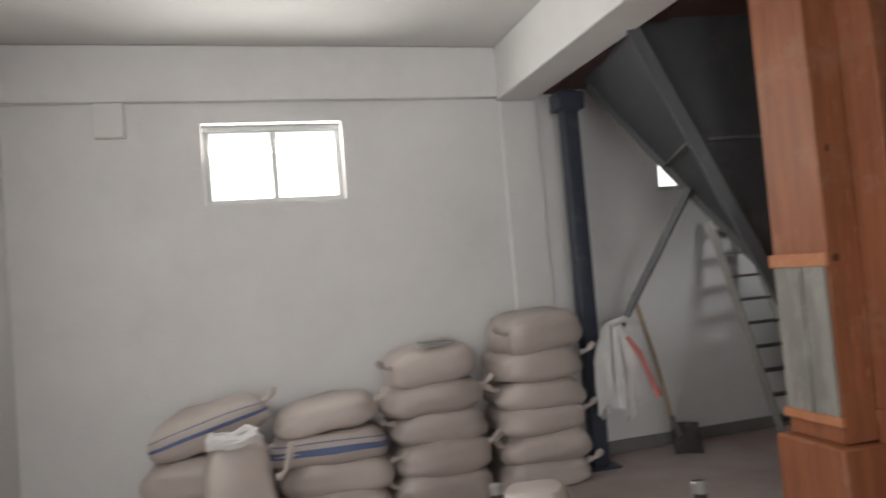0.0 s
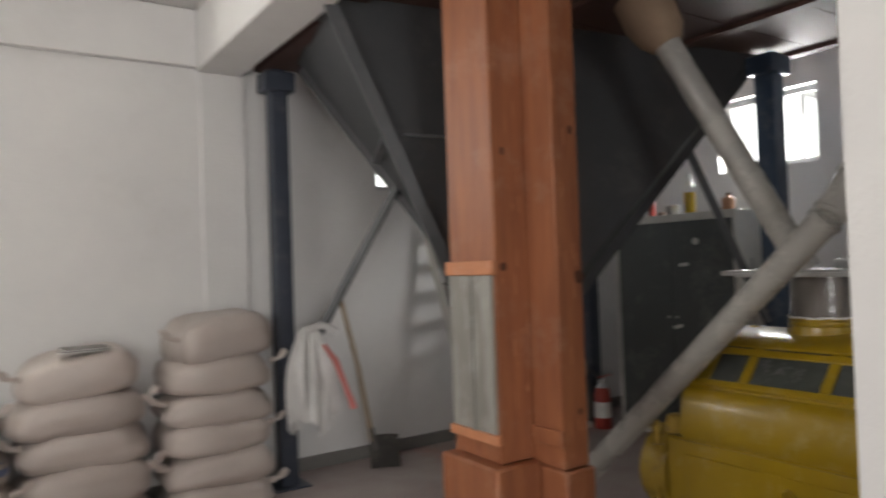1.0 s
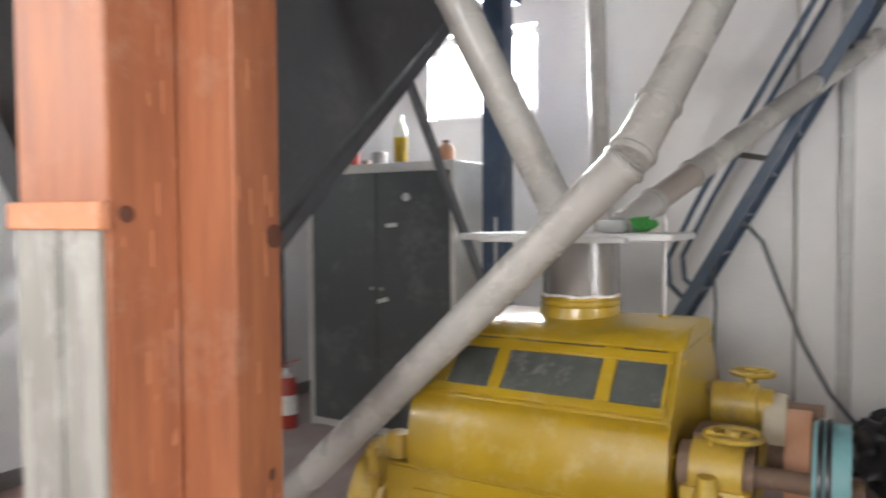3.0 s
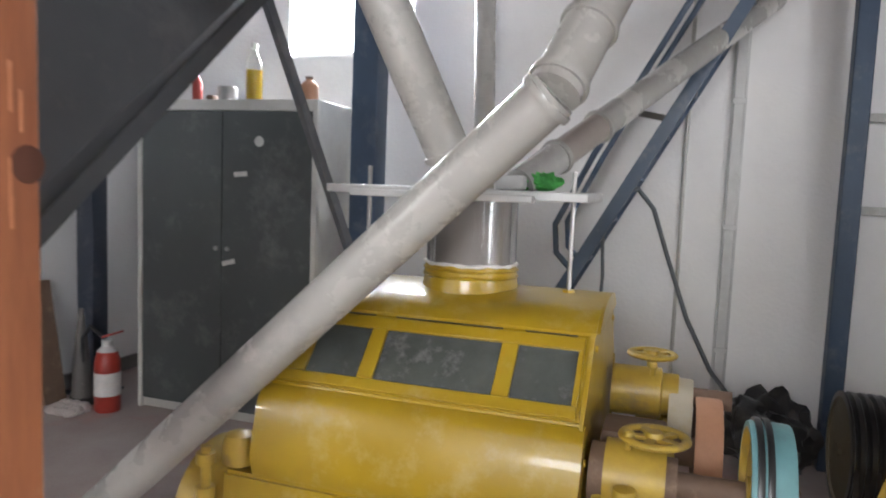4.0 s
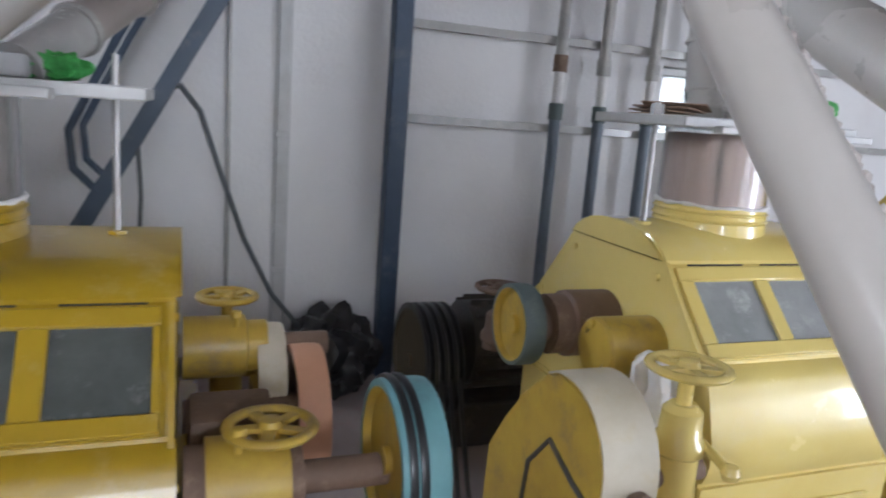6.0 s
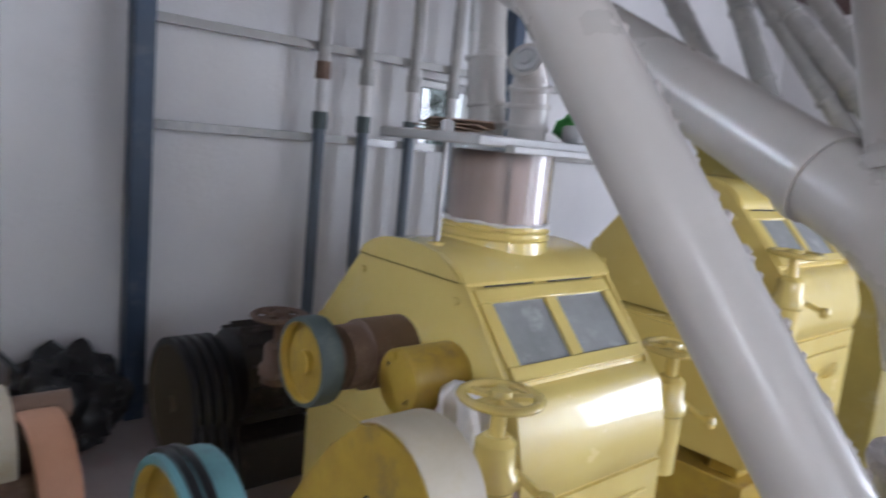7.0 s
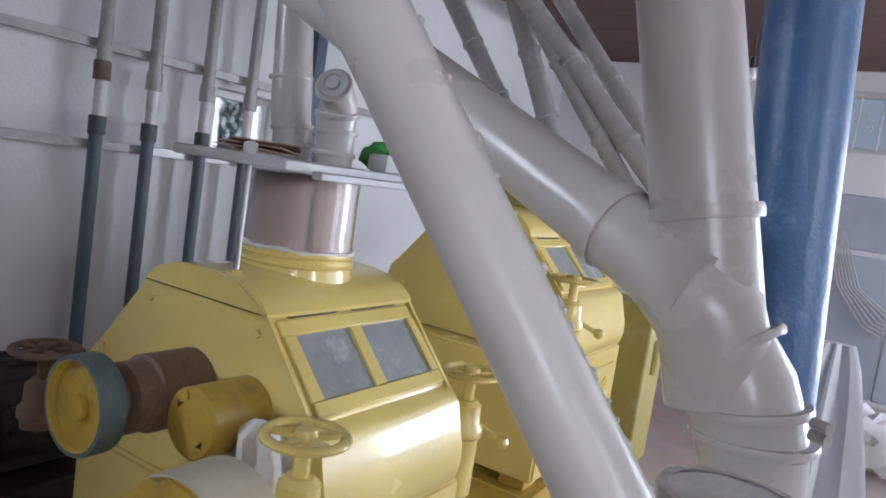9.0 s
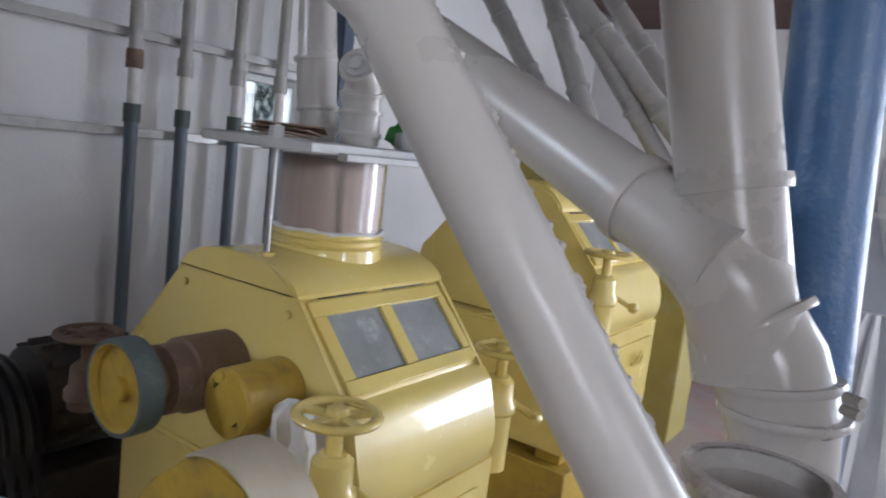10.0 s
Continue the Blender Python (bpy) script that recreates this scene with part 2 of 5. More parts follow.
OUT_DAY = glow("pale daylight distance", 0.45, (0.75, 0.82, 0.9), (0.9, 0.95, 1.0), 1.5, 0.3, 0.7)

# ---- mesh tools ----


def thing(name, at, label, category, group="", turn=0.0):
    ob = new(name)
    ob.matrix_world = pose(*at, 0, 0, turn)
    ob.empty_display_size = 0.1
    return tagged(ob, label, category, group)


def mesh_of(name, bm, material, smooth=True):
    me = bpy.data.meshes.new(name)
    bmesh.ops.recalc_face_normals(bm, faces=bm.faces[:])
    if smooth:
        for f in bm.faces:
            f.smooth = True
        for e in bm.edges:
            if len(e.link_faces) == 2 and e.calc_face_angle(0) > 0.7:
                e.smooth = False
    bm.to_mesh(me)
    bm.free()
    me.materials.append(material)
    return me


def part(name, bm, material, parent=None, label="", kind="", smooth=True):
    """One mesh, given in world places, linked under its thing (or alone)."""
    ob = new(name, mesh_of(name, bm, material, smooth))
    if parent:
        bpy.context.view_layer.update()
        ob.parent = parent
        ob.matrix_parent_inverse = parent.matrix_world.inverted()
    return tagged(ob, label, kind=kind)


def B():
    return bmesh.new()


def box(bm, a, b, bevel=0.0, m=None, seg=1):
    x0, y0, z0 = a
    x1, y1, z1 = b
    mm = (m or Matrix()) @ Matrix.LocRotScale(((x0 + x1) / 2, (y0 + y1) / 2, (z0 + z1) / 2), None, (abs(x1 - x0), abs(y1 - y0), abs(z1 - z0)))
    if not bevel:
        bmesh.ops.create_cube(bm, size=1, matrix=mm)
        return bm
    t = bmesh.new()
    bmesh.ops.create_cube(t, size=1, matrix=mm)
    bmesh.ops.bevel(t, geom=t.edges[:], offset=bevel, segments=seg, affect="EDGES", profile=0.6)
    join(bm, t)
    return bm


def join(bm, t):
    base = {v: bm.verts.new(v.co) for v in t.verts}
    for f in t.faces:
        try:
            bm.faces.new([base[v] for v in f.verts])
        except ValueError:
            pass
    t.free()
    return bm


def sweep(bm, pts, radius, seg=24, closed_ends=True, wobble=0.0):
    """A round tube along points; radius may be one number or one for each point."""
    pts = [Vector(p) for p in pts]
    rad = radius if isinstance(radius, (list, tuple)) else [radius] * len(pts)
    rings = []
    side = None
    for i, p in enumerate(pts):
        d = (pts[min(i + 1, len(pts) - 1)] - pts[max(i - 1, 0)]).normalized()
        if side is None:
            side = d.orthogonal().normalized()
        side = (side - d * side.dot(d)).normalized()
        up = d.cross(side)
        ring = []
        for k in range(seg):
            a = 2 * math.pi * k / seg
            r = rad[i]
            if wobble:
                r *= 1 + wobble * noise.noise(p * 4 + side * math.cos(a) + up * math.sin(a))
            ring.append(bm.verts.new(p + side * (r * math.cos(a)) + up * (r * math.sin(a))))
        rings.append(ring)
    for a, b in zip(rings, rings[1:]):
        for k in range(seg):
            bm.faces.new((a[k], a[(k + 1) % seg], b[(k + 1) % seg], b[k]))
    if closed_ends:
        bm.faces.new(rings[0][::-1])
        bm.faces.new(rings[-1])
    return bm


def rod(bm, a, b, r, seg=16):
    return sweep(bm, [a, b], r, seg)


def lathe(bm, profile, seg=32, m=None):
    """Turns (radius, height) pairs about the z axis of m."""
    m = m or Matrix()
    rings = []
    for r, h in profile:
        if r < 1e-5:
            rings.append([bm.verts.new(m @ Vector((0, 0, h)))])
        else:
            rings.append([bm.verts.new(m @ Vector((r * math.cos(2 * math.pi * k / seg), r * math.sin(2 * math.pi * k / seg), h))) for k in range(seg)])
    for a, b in zip(rings, rings[1:]):
        for k in range(seg):
            k2 = (k + 1) % seg
            if len(a) == 1 and len(b) == 1:
                continue
            if len(a) == 1:
                bm.faces.new((a[0], b[k2], b[k]))
            elif len(b) == 1:
                bm.faces.new((a[k], a[k2], b[0]))
            else:
                bm.faces.new((a[k], a[k2], b[k2], b[k]))
    return bm


def axis(at, d):
    """A frame at a point whose z axis points along d."""
    return Matrix.Translation(at) @ Vector(d).to_track_quat("Z", "Y").to_matrix().to_4x4()


def prism(bm, outline, y0, y1):
    """An outline of (x, z) drawn out along y."""
    a = [bm.verts.new((x, y0, z)) for x, z in outline]
    b = [bm.verts.new((x, y1, z)) for x, z in outline]
    n = len(outline)
    for k in range(n):
        bm.faces.new((a[k], a[(k + 1) % n], b[(k + 1) % n], b[k]))
    bm.faces.new(a[::-1])
    bm.faces.new(b)
    return bm


def bar(bm, a, b, w, h, up=(0, 0, 1)):
    """A square-section bar from a to b."""
    a, b = Vector(a), Vector(b)
    d = (b - a).normalized()
    s = d.cross(Vector(up))
    s = s.normalized() if s.length > 1e-4 else Vector((1, 0, 0))
    u = s.cross(d)
    vs = [bm.verts.new(p + s * (i * w / 2) + u * (j * h / 2)) for p in (a, b) for i, j in ((-1, -1), (1, -1), (1, 1), (-1, 1))]
    for f in ((0, 1, 2, 3), (7, 6, 5, 4), (0, 4, 5, 1), (1, 5, 6, 2), (2, 6, 7, 3), (3, 7, 4, 0)):
        bm.faces.new([vs[i] for i in f])
    return bm


def ring_at(bm, p, d, r, width=0.02, lip=0.008, seg=28):
    return lathe(bm, [(r - 0.004, -width / 2), (r + lip, -width / 2), (r + lip + 0.002, 0), (r + lip, width / 2), (r - 0.004, width / 2)], seg, axis(p, d))


# ---- the room ----
X0, X1, Y0, Y1, H = -1.65, 6.25, -6.4, 4.7, 3.38
T = 0.24


def wall(name, label, plane, at, thick, lo, hi, holes):
    """A wall in the plane x or y = at, from lo to hi, with openings (a0, a1, z0, z1) right through it."""
    bm = B()
    cuts = sorted({lo, hi, *[h[0] for h in holes], *[h[1] for h in holes]})
    for a0, a1 in zip(cuts, cuts[1:]):
        zs = [(h[2], h[3]) for h in holes if h[0] <= a0 and h[1] >= a1]
        spans, z = [], 0.0
        for z0, z1 in sorted(zs):
            spans.append((z, z0))
            z = z1
        spans.append((z, H))
        for z0, z1 in spans:
            if z1 - z0 < 1e-3:
                continue
            if plane == "y":
                box(bm, (a0, at, z0), (a1, at + thick, z1))
            else:
                box(bm, (at, a0, z0), (at + thick, a1, z1))
    bmesh.ops.remove_doubles(bm, verts=bm.verts[:], dist=1e-4)
    ob = part(name, bm, PLASTER, smooth=False)
    return tagged(ob, label, "wall", kind="structure")


wall("wall_north", "white plastered wall behind the sacks and hopper", "y", Y1, T, X0 - T, X1 + T, [(-0.36, 0.66, 2.22, 2.82), (3.36, 3.98, 2.15, 2.75)])
wall("wall_east", "white plastered wall behind the roller mills", "x", X1, T, Y0, Y1, [(-2.10, -1.6, 1.36, 1.81), (2.60, 3.5, 2.26, 2.9)])
# The floor-level hole is an unseen door, added for the south lamp.
wall("wall_south", "pale wall with a grilled window", "y", Y0 - T, T, X0 - T, X1 + T, [(-1.3, 0.7, 0.0, 2.6), (1.1, 3.5, 2.29, 2.85)])
wall("wall_west", "white plastered wall with two unseen doorways for light", "x", X0 - T, T, Y0, Y1, [(0.2, 2.3, 0.0, 2.75), (-4.2, -2.6, 0.0, 2.45)])
tagged(part("floor", box(B(), (X0 - T, Y0 - T, -0.2), (X1 + T, Y1 + T, 0)), FLOOR, smooth=False), "dusty concrete floor with reddish stains", "floor", kind="structure")
tagged(part("ceiling", box(B(), (X0 - T, Y0 - T, H), (X1 + T, Y1 + T, H + 0.2)), CEIL, smooth=False), "grey-white painted concrete ceiling", "ceiling", kind="structure")
tagged(part("ground", box(B(), (-60, -60, -0.5), (60, 60, -0.21)), FLOOR, smooth=False), "bare earth ground outside the mill", "ground", kind="structure")

bm = box(B(), (1.93, -6.4, 2.95), (2.25, Y1 - 0.002, H - 0.002), 0.008)
tagged(part("trim_beam", bm, PLASTER), "white plastered concrete ceiling beam", "beam", kind="structure")
bm = box(B(), (X0 + 0.002, Y1 - 0.06, 2.97), (1.93, Y1 - 0.001, H - 0.003), 0.006)
tagged(part("trim_wall_beam", bm, PLASTER), "shallow plastered beam along the wall top", "beam", kind="structure")
bm = box(B(), (2.30, 0.12, 0), (2.62, 0.485, 2.998), 0.015, seg=2)
tagged(part("trim_column", bm, PLASTER), "white plastered concrete column", "column", kind="structure")
bm = box(B(), (1.95, Y1 - 0.03, 0), (2.27, Y1 - 0.001, 2.949), 0.006)
tagged(part("trim_pilaster", bm, PLASTER), "shallow plastered pilaster under the beam", "pilaster", kind="structure")
bm = box(B(), (X0, Y1 - 0.022, 0), (1.95, Y1 - 0.001, 0.1), 0.004)
box(bm, (2.27, Y1 - 0.022, 0), (X1, Y1 - 0.001, 0.1), 0.004)
box(bm, (X1 - 0.022, Y0, 0), (X1 - 0.001, Y1 - 0.03, 0.1), 0.004)
tagged(part("baseboard", bm, SKIRT), "grey cement skirting along the walls", "skirting", kind="structure")


def window(name, label, plane, at, a0, a1, z0, z1, pane_mat, splits=1, depth=0.09):
    """A fixed frame with panes set in an opening."""
    w = tagged(new(name), label, "window", kind="structure")

    def bx(bm, u0, u1, v0, v1, d0, d1):
        return box(bm, (u0, at + d0, v0), (u1, at + d1, v1), 0.004) if plane == "y" else box(bm, (at + d0, u0, v0), (at + d1, u1, v1), 0.004)
    f = 0.045
    bm = B()
    bx(bm, a0, a1, z0, z0 + f, 0, 0.05)
    bx(bm, a0, a1, z1 - f, z1, 0, 0.05)
    for k in range(splits + 1):
        u = a0 + (a1 - a0 - f) * k / splits
        bx(bm, u, u + f, z0 + f, z1 - f, 0.003, 0.047)
    part("window_frame", bm, FRAMEWHITE, w)
    if pane_mat:
        for k in range(splits):
            u0, u1 = a0 + (a1 - a0 - f) * k / splits + f, a0 + (a1 - a0 - f) * (k + 1) / splits
            p = part("pane", bx(B(), u0, u1, z0 + f, z1 - f, 0.02, 0.026), pane_mat, w)
            p.visible_shadow = False
    return w


window("window_1", "white-framed window blazing with daylight", "y", Y1 + 0.1, -0.358, 0.658, 2.222, 2.818, PANE, 2)
window("window_2", "small white-framed window behind the hopper", "y", Y1 + 0.1, 3.362, 3.978, 2.152, 2.748, PANE, 1)
window("window_3", "white-framed window over the cabinet", "x", X1 + 0.1, 2.602, 3.498, 2.262, 2.898, None, 2)
window("window_4", "small window with leaves behind it", "x", X1 + 0.1, -2.098, -1.602, 1.362, 1.808, PANE, 1)
window("window_5", "wide window with a white iron grille", "y", Y0 - 0.1, 1.102, 3.498, 2.292, 2.848, PANE, 3)


def backdrop(name, a, b, material, label):
    tagged(part(name, box(B(), a, b), material, smooth=False), label, "backdrop", kind="structure")


backdrop("backdrop_north", (-6, Y1 + 4, -0.2), (10, Y1 + 4.1, 8), OUT_BRIGHT, "hazy bright sky and leaves outside")
backdrop("backdrop_east", (X1 + 3, -7, -0.2), (X1 + 3.1, 0, 6), OUT_LEAVES, "sunlit leaves outside the small window")
backdrop("backdrop_east_sky", (X1 + 3, 0.01, -0.2), (X1 + 3.1, 8, 8), OUT_BRIGHT, "hazy bright sky outside")
backdrop("backdrop_south", (-3, Y0 - 4, -0.2), (8, Y0 - 3.9, 6), OUT_DAY, "pale daylight outside the grilled window")

# ---- hopper on its steel frame ----
HT = [(2.19, 3.13), (5.65, 2.67), (5.65, 4.46), (2.55, 4.46)]
HB = [(3.0, 2.74), (3.3, 2.88), (3.75, 3.23), (3.64, 3.23)]
AP, AZ, HZ = (3.4, 3.02), 0.9, 3.1


def hopper_corner(k, z):
    f = (z - AZ) / (HZ - AZ)
    return (HB[k][0] + (HT[k][0] - HB[k][0]) * f, HB[k][1] + (HT[k][1] - HB[k][1]) * f, z)


hopper = thing("grain_hopper", (AP[0], AP[1], 0), "large dark grey steel grain hopper on posts", "hopper")
bm = B()
low = [bm.verts.new(hopper_corner(k, AZ)) for k in range(4)]
top = [bm.verts.new(hopper_corner(k, HZ)) for k in range(4)]
rim = [bm.verts.new((x, y, H - 0.01)) for x, y in HT]
for k in range(4):
    bm.faces.new((low[k], low[(k + 1) % 4], top[(k + 1) % 4], top[k]))
    bm.faces.new((top[k], top[(k + 1) % 4], rim[(k + 1) % 4], rim[k]))
bm.faces.new(low)
bm.faces.new(rim[::-1])
part("funnel", bm, HOPPER, hopper, smooth=False)
for k in range(4):
    part("corner_bar", bar(B(), hopper_corner(k, AZ), hopper_corner(k, 2.98), 0.07, 0.07), HOPPER, hopper)
for k in range(4):
    a, b = Vector(hopper_corner(k, 2.25)), Vector(hopper_corner((k + 1) % 4, 2.25))
    part("weld_rib", bar(B(), a.lerp(b, 0.04), a.lerp(b, 0.96), 0.06, 0.016), BRACE, hopper)
part("outlet", box(B(), (AP[0] - 0.1, AP[1] - 0.1, 0.5), (AP[0] + 0.1, AP[1] + 0.1, AZ), 0.01), HOPPER, hopper)


def post(x, y, w, top_z, material, parent, square=True):
    bm = box(B(), (x - w / 2, y - w / 2, 0.012), (x + w / 2, y + w / 2, top_z), 0.012, seg=2)
    p = part("post", bm, material, parent)
    part("base_plate", box(B(), (x - w, y - w, 0), (x + w, y + w, 0.012)), material, p)
    part("head_plate", box(B(), (x - w * 0.9, y - w * 0.7, top_z - 0.16), (x + w * 0.9, y + w * 0.7, top_z - 0.02), 0.01), material, p)
    return p


post(2.42, 4.42, 0.125, 2.95, POSTDARK, hopper)
post(5.52, 2.56, 0.15, 3.0, STEELBLUE, hopper)
post(5.55, 4.5, 0.13, 3.0, POSTDARK, hopper)
part("brace", bar(B(), (2.52, 4.42, 0.78), (3.02, 3.80, 2.06), 0.05, 0.05), BRACE, hopper)
part("brace", bar(B(), (5.44, 2.60, 1.02), (4.86, 2.84, 2.38), 0.042, 0.042), BRACE, hopper)

# ---- timber platform over the machines ----
bm = B()
for k in range(24):
    y = Y0 + 0.02 + k * 0.46
    box(bm, (2.26, y, 3.03), (5.86, min(y + 0.452, Y1 - 0.01), 3.075))
for x in (2.4, 3.6, 4.8, 5.78):
    box(bm, (x - 0.05, Y0 + 0.01, 3.0), (x + 0.05, Y1 - 0.01, 3.029))
tagged(part("trim_platform", bm, DARKWOOD, smooth=False), "dark timber platform floor over the machines", "platform", kind="structure")

# ---- timber elevator leg ----
leg = thing("elevator_leg", (2.68, 2.15, 0), "red-orange painted timber elevator leg with a sight window", "elevator")
A0, A1 = (2.5, 2.07), (2.69, 2.42)
B0, B1 = (2.692, 1.885), (2.845, 2.25)
for (x0, y0), (x1, y1), z0 in ((A0, A1, 0.64), (B0, B1, 0.62)):
    part("trunk", box(B(), (x0, y0, z0), (x1, y1, H - 0.002), 0.006), WOOD, leg)
part("boot", box(B(), (2.44, 2.03, 0.0), (2.688, 2.46, 0.635), 0.01), WOOD, leg)
part("boot", box(B(), (2.69, 1.865, 0.0), (2.862, 2.27, 0.615), 0.01), WOOD, leg)
win = part("sight_window", box(B(), (2.484, 2.085, 0.77), (2.498, 2.405, 1.47)), LEGGLASS, leg, "dusty grey glass sight window")
part("mullion", box(B(), (2.47, 2.225, 0.77), (2.4835, 2.24, 1.47)), LEGGLASS, win)
part("rail", box(B(), (2.472, 2.06, 1.47), (2.4985, 2.425, 1.535), 0.004), TRIMWOOD, leg)
part("rail", box(B(), (2.472, 2.06, 0.725), (2.4985, 2.425, 0.77), 0.004), TRIMWOOD, leg)
part("band", box(B(), (2.674, 1.873, 0.72), (2.6915, 2.07, 0.79), 0.003), WOOD, leg)
rng = random.Random(5)
for x, y, z, r in ((2.545, 2.069, 1.505, 0.02), (2.82, 1.884, 1.45, 0.03)):
    part("knot", lathe(B(), [(0, 0.003), (r * 0.6, 0.0025), (r, 0.0)], 14, axis((x, y, z), (0, -1, 0))), KNOT, leg)

scuff = B()
for k in range(46):
    z = rng.uniform(0.75, 2.9)
    h, w = rng.uniform(0.01, 0.09), rng.uniform(0.002, 0.005)
    if k % 2:
        x = rng.uniform(2.51, 2.68)
        box(scuff, (x, 2.0685, z), (x + w, 2.0699, z + h))
    else:
        x = rng.uniform(2.70, 2.83)
        box(scuff, (x, 1.8835, z), (x + w, 1.8849, z + h))
part("scuff_marks", scuff, TRIMWOOD, leg, "pale scratches in the paint", kind="stuff")
for x, y, z, r in ((2.56, 2.069, 2.02, 0.016), (2.80, 1.884, 2.10, 0.018), (2.80, 1.884, 0.86, 0.014)):
    part("knot", lathe(B(), [(0, 0.003), (r * 0.6, 0.0025), (r, 0.0)], 14, axis((x, y, z), (0, -1, 0)) @ Matrix.Diagonal((0.8, 1.2, 1, 1))), KNOT, leg)

# ---- cabinet ----
cab = thing("steel_cabinet", (5.75, 3.43, 0), "dark grey steel cabinet with an off-white frame", "cabinet")
CX0, CX1, CY0, CY1, CZ = 5.44, 5.98, 2.83, 4.04, 1.875
part("body", box(B(), (CX0 + 0.02, CY0, 0.0), (CX1, CY1, CZ), 0.006), CABWHITE, cab)
part("frame", box(box(box(B(), (CX0, CY0, 0), (CX0 + 0.019, CY0 + 0.03, CZ), 0.002), (CX0, CY1 - 0.03, 0), (CX0 + 0.019, CY1, CZ), 0.002), (CX0, CY0 + 0.03, CZ - 0.06), (CX0 + 0.019, CY1 - 0.03, CZ), 0.002), CABWHITE, cab)
for a, b in ((CY0 + 0.034, 3.44), (3.444, CY1 - 0.034)):
    part("door", box(B(), (CX0 + 0.002, a, 0.06), (CX0 + 0.0195, b, CZ - 0.064), 0.003), CABDARK, cab, "dark grey scuffed cabinet door")
for a in (3.40, 3.48):
    part("lock", lathe(B(), [(0, 0.012), (0.012, 0.011), (0.014, 0)], 14, axis((CX0 + 0.002, a, 1.02), (-1, 0, 0))), STEEL, cab)
part("sticker", lathe(B(), [(0, 0.001), (0.03, 0.001), (0.03, 0)], 20, axis((CX0 + 0.0015, 3.197, 1.642), (-1, 0, 0))), PAPER, cab, "round white paper sticker")
for y, z, tl in ((3.317, 1.455, 5), (3.392, 0.942, 15)):
    part("sticker", box(B(), (-0.001, -0.045, -0.014), (0, 0.045, 0.014), m=Matrix.Translation((CX0 + 0.001, y, z)) @ Matrix.Rotation(radians(-tl), 4, "X")), PAPER, cab, "torn white paper sticker")

# ---- roller mills ----


def slope(c, y, sx, hw):
    """A frame on the slanted sight panel: x along the machine, y down the slope, z outward."""
    top_p, bot = Vector((c + sx * (hw + 0.0), y, 1.035)), Vector((c + sx * (hw + 0.19), y, 0.83))
    v = (bot - top_p).normalized()
    u = Vector((0, 1, 0))
    n = u.cross(v)
    if n.x * sx < 0:
        u, n = -u, -n
    return Matrix(((u.x, v.x, n.x, top_p.x), (u.y, v.y, n.y, top_p.y), (u.z, v.z, n.z, top_p.z), (0, 0, 0, 1))), (bot - top_p).length


def handwheel(parent, at, r, material):
    x, y, z = at
    w = part("handwheel", B(), material, parent)
    bm = B()
    n, k = 32, 10
    for i in range(n):
        for j in range(k):
            a, b = 2 * math.pi * i / n, 2 * math.pi * j / k
            rr = r - 0.011 + 0.013 * math.cos(b)
            bm.verts.new((x + rr * math.cos(a), y + rr * math.sin(a), z + 0.010 * math.sin(b)))
    bm.verts.ensure_lookup_table()
    for i in range(n):
        for j in range(k):
            bm.faces.new([bm.verts[q] for q in (i * k + j, ((i + 1) % n) * k + j, ((i + 1) % n) * k + (j + 1) % k, i * k + (j + 1) % k)])
    for i in range(5):
        a = 2 * math.pi * i / 5 + 0.4
        bar(bm, (x + 0.02 * math.cos(a), y + 0.02 * math.sin(a), z - 0.002), (x + (r - 0.012) * math.cos(a), y + (r - 0.012) * math.sin(a), z), 0.024, 0.010)
    lathe(bm, [(0, 0.018), (0.022, 0.016), (0.026, 0.006), (0.026, -0.018), (0, -0.018)], 20, Matrix.Translation((x, y, z)))
    me = mesh_of("handwheel", bm, material)
    old = w.data
    w.data = me
    bpy.data.meshes.remove(old)
    return w


def wheel_stand(parent, x, y, ztop, material, low=-0.3):
    """Handwheel, spindle and the casting that carries it."""
    handwheel(parent, (x, y, ztop), 0.095, material)
    part("spindle", rod(B(), (x, y, ztop - 0.10), (x, y, ztop - 0.012), 0.018), material, parent)
    part("bracket", lathe(B(), [(0, 0.0), (0.03, 0.0), (0.045, -0.015), (0.048, -0.07), (0.06, -0.085), (0.06, -0.11), (0.05, -0.12), (0.05, low), (0, low)], 24, Matrix.Translation((x, y, ztop - 0.085))), material, parent)
    bm = rod(B(), (x - 0.03, y - 0.04, ztop - 0.17), (x - 0.11, y - 0.05, ztop - 0.20), 0.011, 10)
    lathe(bm, [(0, -0.022), (0.016, -0.016), (0.022, 0), (0.016, 0.016), (0, 0.022)], 14, Matrix.Translation((x - 0.115, y - 0.05, ztop - 0.20)))
    part("lever", bm, material, parent)


